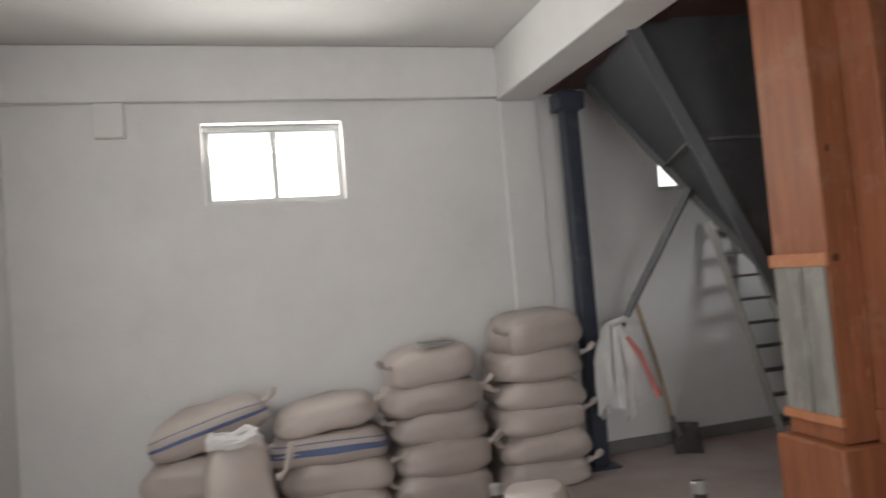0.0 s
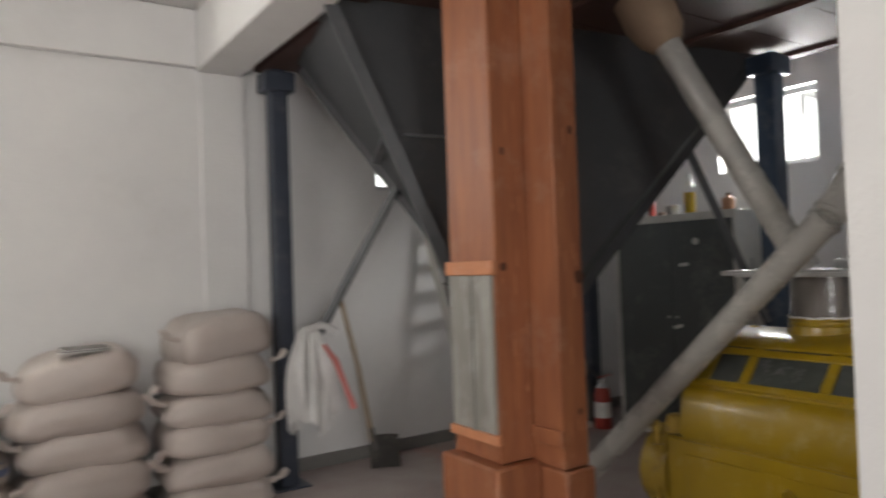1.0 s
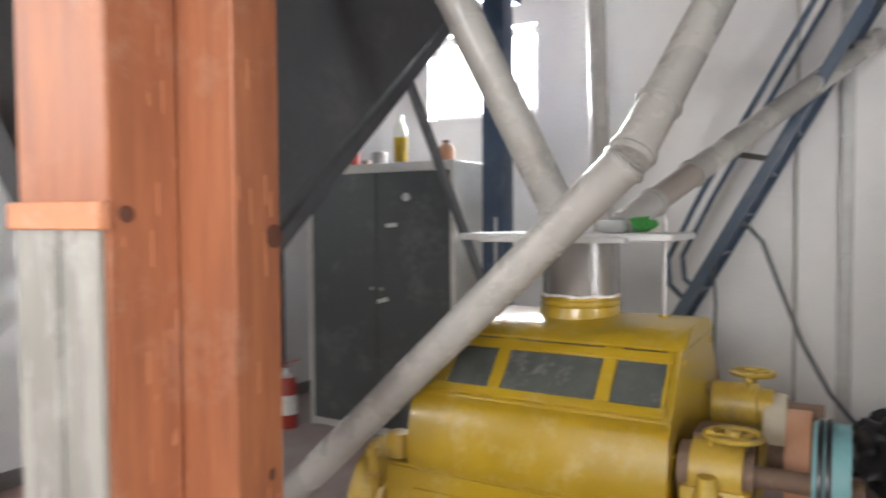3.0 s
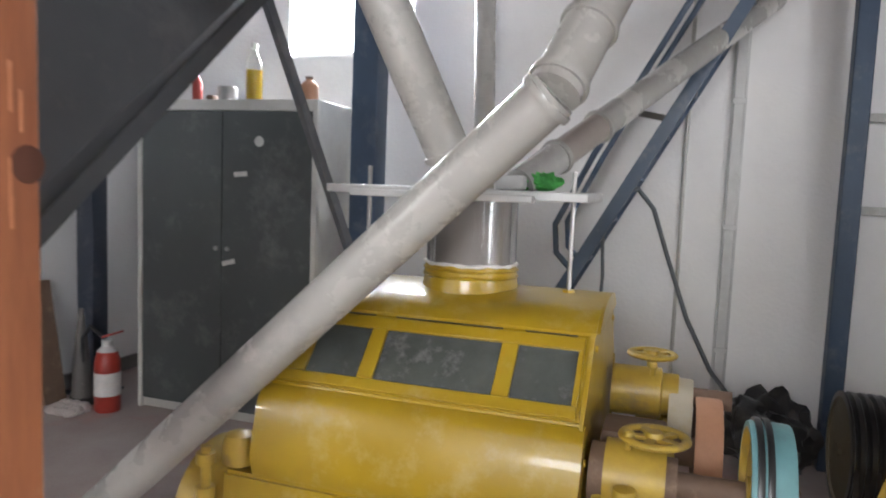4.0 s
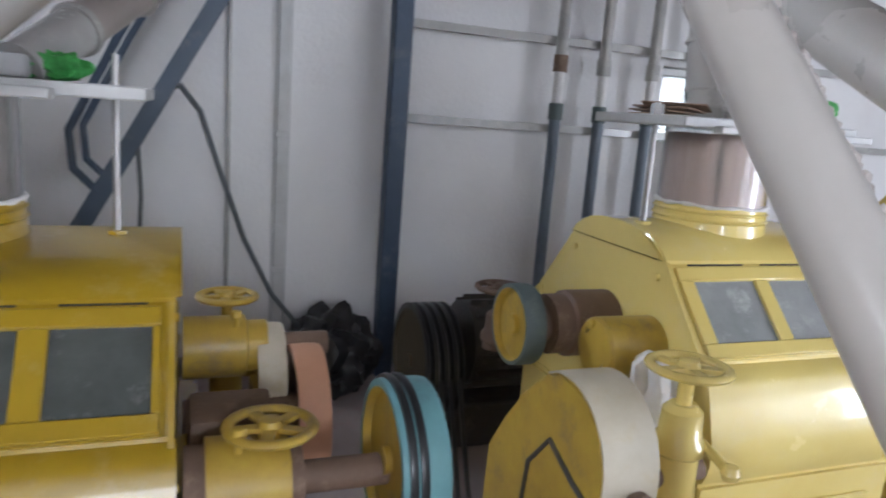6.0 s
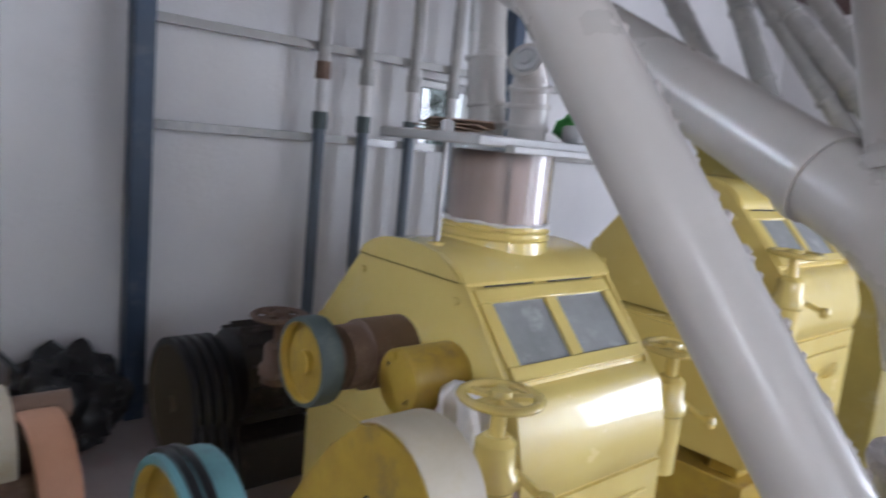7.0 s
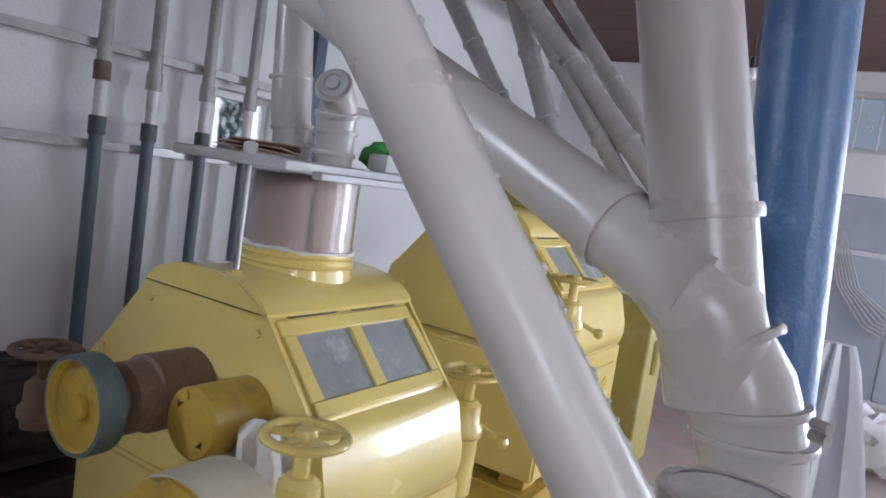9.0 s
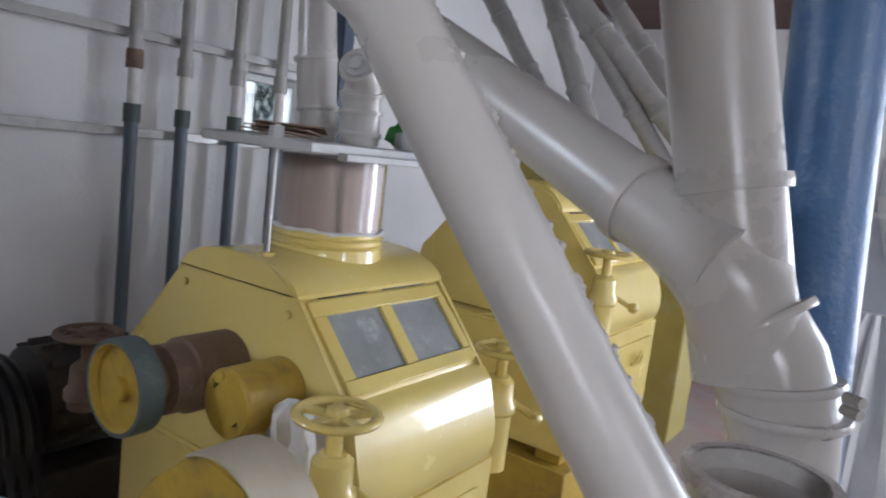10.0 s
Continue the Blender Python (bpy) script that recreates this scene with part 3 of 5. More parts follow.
def pulley(parent, at, d, r, w, face, rim, hub_r=0.03, grooves=0, name="pulley", dish=0.02):
    m = axis(at, d)
    p = part(name, lathe(B(), [(0, w / 2 - dish + 0.015), (hub_r, w / 2 - dish + 0.015), (hub_r, w / 2 - dish), (r * 0.86, w / 2 - dish), (r * 0.88, w / 2), (r * 0.9, w / 2), (r * 0.9, -w / 2), (0, -w / 2)], 40, m), face, parent)
    prof = [(r * 0.9, w / 2)]
    if grooves:
        for g in range(grooves):
            z1 = w / 2 - w * g / grooves
            z0 = w / 2 - w * (g + 1) / grooves
            q = (z1 - z0)
            prof += [(r, z1 - q * 0.05), (r, z1 - q * 0.25), (r * 0.93, z1 - q * 0.45), (r * 0.93, z1 - q * 0.6), (r, z1 - q * 0.8), (r, z0 + q * 0.05)]
    else:
        prof += [(r * 0.985, w / 2), (r, w * 0.4), (r * 1.005, 0), (r, -w * 0.4), (r * 0.985, -w / 2)]
    prof.append((r * 0.9, -w / 2))
    part("rim", lathe(B(), prof, 44, m), rim, p)
    return p


def roller_mill(c, y0, y1, windows, label, enamel=YELLOW, collar=True, foot=(0.06, 0.12), hw=0.28, lift=0.0, rise=0.12, cy=None, dusty=None, fill=None, cz=0.0, top=1.415):
    """A twin roller mill: c is its middle, y0..y1 its hood."""
    mill = thing("roller_mill", (c, (y0 + y1) / 2, 0), label, "roller mill", "roller mills")
    b0, b1 = y0 - foot[0], y1 + foot[1]
    wb = hw + 0.25
    body = [(c - wb, 0.06), (c - wb, 0.55), (c + wb, 0.55), (c + wb, 0.06)]
    lower = part("lower_body", B(), enamel, mill)
    bm = B()
    prism(bm, body, b0, b1)
    bmesh.ops.bevel(bm, geom=bm.edges[:], offset=0.012, segments=2, affect="EDGES")
    old = lower.data
    lower.data = mesh_of("lower_body", bm, enamel)
    bpy.data.meshes.remove(old)
    for sy in (b0 + 0.05, b1 - 0.17):
        for sx in (-wb + 0.05, wb - 0.17):
            part("foot", box(B(), (c + sx, sy, 0), (c + sx + 0.12, sy + 0.12, 0.062), 0.006), YELLOWOLD, mill)
    for sx in (-1, 1):
        door = part("lower_door", box(B(), (c + sx * (wb + 0.001), y0 + 0.02, 0.10), (c + sx * (wb + 0.012), y1 - 0.02, 0.47), 0.005), enamel, mill)
        ym, xh = (y0 + y1) / 2 - 0.12, c + sx * (wb + 0.012)
        part("handle", sweep(B(), [(xh, ym - 0.025, 0.36), (xh + sx * 0.02, ym - 0.025, 0.372), (xh + sx * 0.03, ym - 0.02, 0.41), (xh + sx * 0.03, ym, 0.425), (xh + sx * 0.03, ym + 0.02, 0.41), (xh + sx * 0.02, ym + 0.025, 0.372), (xh, ym + 0.025, 0.36)], 0.008, 10), enamel, door)
    # upper casing under the hood
    side = [(-hw, 1.04), (-hw - 0.085, 0.94), (-hw - 0.18, 0.835), (-hw - 0.19, 0.80), (-hw - 0.21, 0.66), (-hw - 0.21, 0.553)]
    outline = [(c + x, z) for x, z in side] + [(c - x, z) for x, z in reversed(side)]
    part("casing", prism(B(), outline, y0 + 0.012, y1 - 0.012), enamel, mill)
    ends = [(-hw - 0.01, 1.052), (-hw - 0.195, 0.835), (-hw - 0.22, 0.79), (-hw - 0.22, 0.556)]
    eo = [(c + x, z) for x, z in ends] + [(c - x, z) for x, z in reversed(ends)]
    for a, b in ((y0, y0 + 0.0115), (y1 - 0.0115, y1)):
        part("end_plate", prism(B(), eo, a, b), enamel, mill)
        for bx, bz in ((-hw + 0.01, 1.0), (hw - 0.01, 1.0), (-hw - 0.16, 0.72), (hw + 0.16, 0.72)):
            yy = a if a == y0 else b
            part("bolt", lathe(B(), [(0, 0.009), (0.009, 0.008), (0.011, 0)], 10, axis((c + bx, yy, bz), (0, -1 if a == y0 else 1, 0))), enamel, mill)
    # domed hood
    dome = [((hw + 0.015) * a, 1.04 + rise * b) for a, b in ((-1, 0), (-1.01, 0.12), (-0.94, 0.36), (-0.78, 0.64), (-0.55, 0.85), (-0.28, 0.97), (0.0, 1.0))]
    do = [(c + x, z) for x, z in dome] + [(c - x, z) for x, z in reversed(dome[:-1])]
    bm = prism(B(), do, y0 - 0.012, y1 + 0.012)
    bmesh.ops.bevel(bm, geom=[e for e in bm.edges if abs(e.verts[0].co.y - e.verts[1].co.y) < 1e-5], offset=0.01, segments=2, affect="EDGES")
    part("hood", bm, enamel, mill)
    # slanted sight panels with panes
    for sx in (-1, 1):
        m, ln = slope(c, (y0 + y1) / 2, sx, hw)
        half = (y1 - y0) / 2 - 0.025
        flip = -1 if sx > 0 else 1
        panel = part("sight_panel", box(B(), (-half - 0.01, 0.012, -0.006), (half + 0.01, ln - 0.01, 0.0015), 0.001, m), enamel, mill)
        part("rail", box(B(), (-half, 0.014, 0.002), (half, 0.055, 0.016), 0.003, m), enamel, panel)
        part("rail", box(B(), (-half, ln - 0.05, 0.002), (half, ln - 0.012, 0.016), 0.003, m), enamel, panel)
        edges = [-half]
        for a, b in windows:
            edges += [a, b]
        edges.append(half)
        for a, b in zip(edges[0::2], edges[1::2]):
            part("stile", box(B(), (min(a * flip, b * flip), 0.0555, 0.002), (max(a * flip, b * flip), ln - 0.0505, 0.0155), 0.002, m), enamel, panel)
        for a, b in windows:
            a, b = sorted((a * flip, b * flip))
            part("pane", box(B(), (a - 0.002, 0.05, 0.002), (b + 0.002, ln - 0.045, 0.006), 0, m), dusty or MILLGLASS, panel, "dusty glass pane")
        for a, b in windows:
            a, b = sorted((a * flip, b * flip))
            part("hinge_slot", box(B(), (a + 0.01, 0.0, 0.0), (b - 0.01, 0.006, 0.012), 0.001, m), DARKIRON, panel)
        ap = [(-hw - x, z) for x, z in ((0.175, 0.828), (0.205, 0.822), (0.235, 0.79), (0.252, 0.725), (0.268, 0.67), (0.272, 0.615), (0.265, 0.58), (0.255, 0.556), (0.17, 0.556))]
        part("apron", prism(B(), [(c - sx * x, z) for x, z in ap], y0 - 0.004, y1 + 0.004), enamel, mill)
    if collar:
        ym = cy or (y0 + y1) / 2
        at = Matrix.Translation((c, ym, cz))
        part("collar", lathe(B(), [(0.0, 1.08), (0.182, 1.08), (0.172, 1.12), (0.165, 1.15), (0.162, 1.165), (0.16, 1.18), (0.166, 1.186), (0.16, 1.193), (0.16, 1.203), (0.165, 1.208), (0.158, 1.214), (0.158, 1.226), (0, 1.226)], 44, at), enamel, mill)
        part("seal", sweep(B(), [(c + 0.157 * math.cos(a), ym + 0.157 * math.sin(a), cz + 1.227 + 0.002 * math.sin(7 * a)) for a in [2 * math.pi * i / 60 for i in range(61)]], [0.006 + 0.002 * math.sin(i * 1.7) for i in range(61)], 8, wobble=0.5), WHITESEAL, mill)
        glass_tube = part("sight_cylinder", lathe(B(), [(0.154, 1.227 + cz), (0.154, top), (0.150, top), (0.150, 1.227 + cz)], 44, Matrix.Translation((c, ym, 0))), SLEEVE, mill, "clear plastic sight cylinder")
        glass_tube.visible_shadow = False
        part("grain_fill", lathe(B(), [(0, 1.228 + cz), (0.147, 1.228 + cz), (0.147, top - 0.012), (0, top - 0.012)], 40, Matrix.Translation((c, ym, 0))), fill or GRAIN, mill, "ground meal seen through plastic")
        for q in (0.6, 2.5, 4.4):
            part("seam", bar(B(), (c + 0.156 * math.cos(q), ym + 0.156 * math.sin(q), 1.235 + cz), (c + 0.156 * math.cos(q), ym + 0.156 * math.sin(q), top - 0.002), 0.012, 0.004, (math.cos(q), math.sin(q), 0)), SLEEVE, mill)
    if lift > 0:
        part("plinth", box(B(), (c - wb, b0, -lift), (c + wb, b1, -0.0005), 0.004), YELLOWOLD, mill)
    if lift:
        mill.location.z += lift
        bpy.context.view_layer.update()
    return mill


C, C2 = 4.32, 4.275
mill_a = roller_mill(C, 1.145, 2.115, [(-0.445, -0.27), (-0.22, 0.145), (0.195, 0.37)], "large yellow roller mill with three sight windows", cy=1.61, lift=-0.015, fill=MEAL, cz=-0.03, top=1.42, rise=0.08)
mill_b = roller_mill(C2, -0.615, -0.03, [(-0.235, -0.02), (0.025, 0.225)], "yellow roller mill with two sight windows", YELLOWGLARE, hw=0.215, lift=0.05, rise=0.082, foot=(0.06, 0.01), dusty=MILLDUST, cy=-0.345, cz=-0.05, top=1.389)
mill_c = roller_mill(4.35, -2.25, -1.55, [(-0.26, -0.02), (0.02, 0.26)], "far yellow roller mill, flour dusted and paled by glare", YELLOWGLARE, collar=False, hw=0.22, lift=0.25, dusty=MILLDUST)


def plate(y0, y1, x0, x1, z, parent):
    return part("spout_plate", box(B(), (x0, y0, z), (x1, y1, z + 0.028), 0.004), PLATE, parent, "grey plate carrying the spouts")


plate(1.2, 2.07, C - 0.2, C + 0.24, 1.405, mill_a)
part("plate_lip", box(B(), (C - 0.245, 1.36, 1.398), (C - 0.201, 1.96, 1.42), 0.003), PLATE, mill_a)
plate(-0.63, -0.04, C2 - 0.215, C2 + 0.2, 1.44, mill_b)
part("plate_lip", box(B(), (C2 - 0.25, -0.65, 1.428), (C2 - 0.216, -0.13, 1.448), 0.003), PLATE, mill_b)
for y in (1.27, 2.0):
    part("tie_rod", rod(B(), (C, y, 1.09), (C, y, 1.50), 0.008, 10), STEEL, mill_a)
    part("tie_nut", lathe(B(), [(0, 0.012), (0.022, 0.01), (0.022, 0)], 6, Matrix.Translation((C, y, 1.103))), YELLOW, mill_a)
part("tie_rod", rod(B(), (C2 - 0.06, -0.07, 1.16), (C2 - 0.06, -0.07, 1.50), 0.008, 10), STEEL, mill_b)
part("tie_nut", lathe(B(), [(0, 0.012), (0.022, 0.01), (0.022, 0)], 6, Matrix.Translation((C2 - 0.06, -0.07, 1.166))), YELLOWGLARE, mill_b)
part("tie_nut", lathe(B(), [(0, 0.03), (0.018, 0.028), (0.02, 0)], 6, Matrix.Translation((C2 - 0.06, -0.07, 1.468))), STEEL, mill_b)
part("hopper_top", sweep(B(), [(4.35, -1.9, 1.40), (4.35, -1.9, 1.5), (4.35, -1.9, 1.66)], [0.17, 0.17, 0.3], 4), YELLOWDIM, mill_c, "flared olive-yellow feed hopper")

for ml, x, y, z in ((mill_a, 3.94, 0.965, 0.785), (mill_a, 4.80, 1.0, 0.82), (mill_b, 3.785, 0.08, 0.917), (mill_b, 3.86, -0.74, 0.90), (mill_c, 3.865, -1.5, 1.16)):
    wheel_stand(ml, x, y, z, YELLOWOLD if ml is mill_a else YELLOWGLARE)

# Rear wheel stand: dark brown stands in for the shade behind the mill.
wheel_stand(mill_b, 4.80, 0.06, 0.832, BROWNIRON, -0.14)

# drive end of the large mill
part("bearing_housing", sweep(B(), [(3.95, 1.13, 0.66), (3.95, 0.95, 0.66), (3.95, 0.945, 0.66), (3.95, 0.90, 0.66)], [0.085, 0.085, 0.07, 0.07]), BROWNIRON, mill_a)
rear = part("bearing_housing", sweep(B(), [(4.62, 1.13, 0.72), (4.62, 0.96, 0.72), (4.62, 0.955, 0.72), (4.62, 0.90, 0.72)], [0.09, 0.09, 0.075, 0.075]), YELLOWOLD, mill_a)
part("oil_cup", lathe(B(), [(0, 0.03), (0.014, 0.025), (0.016, 0.01), (0.008, 0.0), (0.008, -0.02)], 12, Matrix.Translation((4.55, 0.99, 0.82))), YELLOWOLD, rear)
part("bearing_block", box(B(), (3.84, 0.90, 0.40), (4.06, 1.12, 0.63), 0.02, seg=2), YELLOWOLD, mill_a)
part("bearing_cap", sweep(B(), [(3.95, 0.93, 0.66), (3.95, 1.09, 0.66)], [0.10, 0.10], 28), YELLOWOLD, mill_a)
part("bearing_block", box(B(), (4.08, 0.93, 0.40), (4.26, 1.12, 0.74), 0.02, seg=2), BROWNIRON, mill_a)
part("link_arm", bar(B(), (3.93, 0.90, 0.52), (4.62, 0.93, 0.60), 0.03, 0.06), YELLOWOLD, mill_a)
part("oil_cup", lathe(B(), [(0, 0.035), (0.014, 0.03), (0.017, 0.012), (0.008, 0.0), (0.008, -0.02)], 12, Matrix.Translation((3.90, 1.03, 0.775))), YELLOWOLD, mill_a)
part("shaft", rod(B(), (3.95, 0.9, 0.66), (3.95, 0.60, 0.66), 0.035), BROWNIRON, mill_a)
part("shaft", rod(B(), (4.62, 0.95, 0.72), (4.62, 0.72, 0.72), 0.035), BROWNIRON, mill_a)
part("shaft", rod(B(), (4.50, 1.13, 0.56), (4.50, 0.76, 0.56), 0.05), BROWNIRON, mill_a)
pulley(mill_a, (4.50, 0.80, 0.55), (0, 1, 0), 0.20, 0.085, BROWNIRON, BELT)
pulley(mill_a, (4.64, 0.89, 0.625), (0, 1, 0), 0.15, 0.08, YELLOWOLD, DUSTYSHEET)
blue = pulley(mill_a, (3.93, 0.685, 0.69), (0, 1, 0), 0.175, 0.10, YELLOWOLD, TEAL)
for dy in (0.03, 0.008):
    part("drive_belt", ring_at(B(), (3.93, 0.685 + dy, 0.69), (0, 1, 0), 0.173, 0.016, 0.01, 44), RUBBER, blue)

# end of the two-window mill
part("bearing_housing", sweep(B(), [(4.07, -0.03, 0.862), (4.07, 0.13, 0.862), (4.07, 0.138, 0.862), (4.07, 0.1381, 0.862), (4.07, 0.132, 0.862)], [0.083, 0.083, 0.076, 0.05, 0.045]), YELLOWOLD, mill_b, "yellow bearing cap")
part("bolt", lathe(B(), [(0, 0.012), (0.011, 0.01), (0.013, 0)], 6, axis((4.09, 0.132, 0.925), (0, 1, 0))), YELLOWOLD, mill_b)
part("bearing_housing", sweep(B(), [(4.28, -0.03, 0.865), (4.28, 0.11, 0.865), (4.28, 0.115, 0.865), (4.28, 0.17, 0.865), (4.28, 0.172, 0.865), (4.28, 0.25, 0.865)], [0.095, 0.095, 0.085, 0.085, 0.05, 0.05]), BROWNIRON, mill_b)
pulley(mill_b, (4.285, 0.25, 0.866), (0, 1, 0), 0.114, 0.06, YELLOWOLD, GREENGREY)
guard = part("belt_guard", B(), YELLOWOLD, mill_b, "rounded yellow belt guard")
gb = B()
arc = [(3.765 + 0.155 * math.cos(math.pi * k / 18), 0.765 + 0.155 * math.sin(math.pi * k / 18)) for k in range(4, 19)]
prism(gb, [(4.11, 0.45), (4.10, 0.62), (4.02, 0.72), (3.95, 0.815)] + arc + [(3.61, 0.70), (3.61, 0.45)], 0.27, 0.40)
bmesh.ops.bevel(gb, geom=[e for e in gb.edges if abs(e.verts[0].co.y - e.verts[1].co.y) < 1e-5], offset=0.008, segments=2, affect="EDGES")
old = guard.data
guard.data = mesh_of("belt_guard", gb, YELLOWOLD)
bpy.data.meshes.remove(old)
# Cover strip whose pale colour carries the sunlit patch on the guard.
gb = B()
outer = [(3.765 + 0.16 * math.cos(math.pi * k / 18), 0.765 + 0.16 * math.sin(math.pi * k / 18)) for k in range(6, 19)]
inner = [(3.765 + 0.1555 * math.cos(math.pi * k / 18), 0.765 + 0.1555 * math.sin(math.pi * k / 18)) for k in range(6, 19)]
prism(gb, outer + [(3.605, 0.71), (3.6095, 0.71)] + inner[::-1], 0.272, 0.398)
part("cover", gb, DUSTYSHEET, guard, "pale dusty cover strip with the sunlit patch in its colour")
part("seam_band", box(B(), (3.602, 0.27, 0.69), (3.609, 0.40, 0.707), 0.002), DARKIRON, guard)
part("inspection_flap", prism(B(), [(3.63, 0.45), (3.63, 0.70), (3.70, 0.72), (3.80, 0.76), (3.87, 0.68), (3.90, 0.45)], 0.4005, 0.405), YELLOWOLD, guard)
part("flap_edge", sweep(B(), [(3.615, 0.404, 0.70), (3.70, 0.404, 0.725), (3.80, 0.404, 0.768), (3.88, 0.404, 0.68), (3.91, 0.404, 0.46)], 0.006, 8), DARKIRON, guard)
part("knob", lathe(B(), [(0, 0.05), (0.016, 0.045), (0.022, 0.025), (0.016, 0.0), (0.016, -0.04)], 14, axis((3.60, 0.33, 0.73), (-1, 0, 0.5))), BROWNIRON, guard)
part("shaft", rod(B(), (3.78, 0.27, 0.66), (3.80, 0.0, 0.66), 0.03), BROWNIRON, mill_b)
rag = B()
sweep(rag, [(3.95, 0.04, 0.60), (3.945, 0.05, 0.70), (3.935, 0.055, 0.76), (3.925, 0.05, 0.82), (3.935, 0.06, 0.87), (3.93, 0.06, 0.895)], [0.05, 0.05, 0.07, 0.06, 0.045, 0.015], 26, wobble=1.1)
tagged(part("cotton_rag", rag, WHITESEAL), "crumpled white cotton rag stuffed behind the handwheel", "rag")

# ---- drive motor with a grooved pulley ----
motor = thing("electric_motor", (5.4, -0.15, 0), "dark oily electric motor with grooved belt pulley", "motor")
part("bed", box(B(), (5.2, -0.4, 0), (5.6, 0.05, 0.2), 0.01), DARKIRON, motor)
part("housing", sweep(B(), [(5.4, -0.45, 0.42), (5.4, -0.42, 0.42), (5.4, -0.05, 0.42), (5.4, -0.02, 0.42)], [0.12, 0.19, 0.19, 0.12], 32), DARKIRON, motor)
for k in range(14):
    a = 2 * math.pi * k / 14
    part("fin", bar(B(), (5.4 + 0.2 * math.cos(a), -0.4, 0.42 + 0.2 * math.sin(a)), (5.4 + 0.2 * math.cos(a), -0.07, 0.42 + 0.2 * math.sin(a)), 0.012, 0.03, (math.cos(a), 0, math.sin(a))), DARKIRON, motor)
pulley(motor, (5.25, 0.16, 0.40), (0, 1, 0), 0.245, 0.16, OLIVEIRON, RUBBER, grooves=4, dish=0.01)

for dy in (-0.06, -0.02, 0.02, 0.06):
    part("drive_belt", bar(B(), (5.02, 0.16 + dy, 0.40), (4.74, 0.20 + dy, 0.03), 0.018, 0.012), RUBBER, motor, "black rubber drive belt")

# ---- spouts and pipes ----


def spout(name, label, pts, r, material, clamps=(), group="", wobble=0.0, seg=26, parent=None):
    base = pts[0]
    t = parent or thing(name, base, label, "pipe", group)
    part("tube", sweep(B(), pts, r, seg, wobble=wobble), material, t)
    for p, d in clamps:
        part("clamp", ring_at(B(), p, d, r if not isinstance(r, list) else r[0]), material, t)
    return t


def along(a, b, f):
    return tuple(Vector(a).lerp(Vector(b), f))


D0, D1, D2 = (3.86, 2.95, 0.12), (3.72, 1.25, 1.675), (4.62, 0.82, 2.98)
d_dir = Vector(D1) - Vector(D0)
spout("spout_pipe", "long grey plastic spout running down past the mill", [D0, along(D0, D1, 0.5), D1], 0.068, PIPE, [(along(D0, D1, 0.99), d_dir)], "grey spouts")
du = Vector(D2) - Vector(D1)
spout("spout_pipe", "grey plastic spout rising to the timber platform", [along(D1, D2, 0.0), along(D1, D2, 0.3), D2], 0.068, PIPE, [(along(D1, D2, 0.02), du), (along(D1, D2, 0.14), du)], "grey spouts")
E0, E1 = (4.40, 1.47, 1.455), (6.2, 0.52, 2.5)
e_dir = Vector(E1) - Vector(E0)
es = spout("spout_pipe", "shiny grey spout with a clear sleeve", [E0, along(E0, E1, 0.10)], 0.058, PIPE, [(along(E0, E1, 0.10), e_dir), (along(E0, E1, 0.225), e_dir)], "grey spouts")
part("tube", sweep(B(), [along(E0, E1, 0.225), E1], 0.058, 26), PIPE, es)
part("sight_sleeve", sweep(B(), [along(E0, E1, 0.10), along(E0, E1, 0.225)], 0.056, 26), DUSTYMEAL, es, "cloudy clear sleeve over greyish meal")
A_0, A_1 = (4.16, 1.60, 1.434), (3.70, 2.24, 3.0)
a_s = spout("spout_pipe", "grey spout coming down to the mill plate", [A_0, A_1], 0.072, PIPE, [(along(A_0, A_1, 0.07), Vector(A_1) - Vector(A_0))], "grey spouts")
part("canvas_sleeve", sweep(B(), [along(A_0, A_1, f) for f in (0.8, 0.84, 0.9, 0.99)], [0.085, 0.13, 0.15, 0.14], 24, wobble=0.12), CARD, a_s, "brown canvas sleeve")
spout("spout_pipe", "upright grey pipe by the wall", [(5.80, 1.93, 0.0), (5.96, 2.09, H - 0.02)], 0.06, PIPE, [((5.94, 2.07, 2.95), (0.1, 0.1, 1))], "grey spouts")
Q0, Q1 = (2.935, 0.37, 0.96), (4.43, 0.64, 3.02)
q_dir = Vector(Q1) - Vector(Q0)
qs = spout("spout_pipe", "pale grey spout caked with flour dust", [along(Q0, Q1, f) for f in (0, 0.1, 0.18, 0.3, 0.6, 1)], 0.0515, PIPELIGHT, [(Q0, q_dir)], "grey spouts", wobble=0.015)
cake = B()
qn = Vector((-0.35, -0.75, 0.45)).normalized()
rq = random.Random(9)
for k in range(260):
    f = rq.betavariate(1.3, 2.0) * 0.40 + 0.005
    side = q_dir.normalized().cross(qn).normalized()
    a = rq.gauss(0, 0.22)
    p = Vector(along(Q0, Q1, f)) + (qn * math.cos(a) + side * math.sin(a)) * 0.051
    r = rq.uniform(0.002, 0.007)
    bmesh.ops.create_icosphere(cake, subdivisions=1, radius=r, matrix=Matrix.Translation(p) @ Matrix.Diagonal((1, 1.4, 1.3, 1)))
part("dust_cake", cake, DUST, qs, "rough caked flour dust", kind="stuff")
ys = spout("forked_spout", "pale grey forked spout with a bolted elbow", [(3.03, 0.08, 1.22), (3.47, 0.10, 3.0)], 0.074, PIPELIGHT, [((3.095, 0.083, 1.483), (0.24, 0.01, 1))], "grey spouts")
K0, K1 = (3.07, 0.125, 1.372), (5.89, -0.557, 2.70)
part("branch", sweep(B(), [K0, along(K0, K1, 0.5), K1], 0.064, 26), PIPELIGHT, ys)
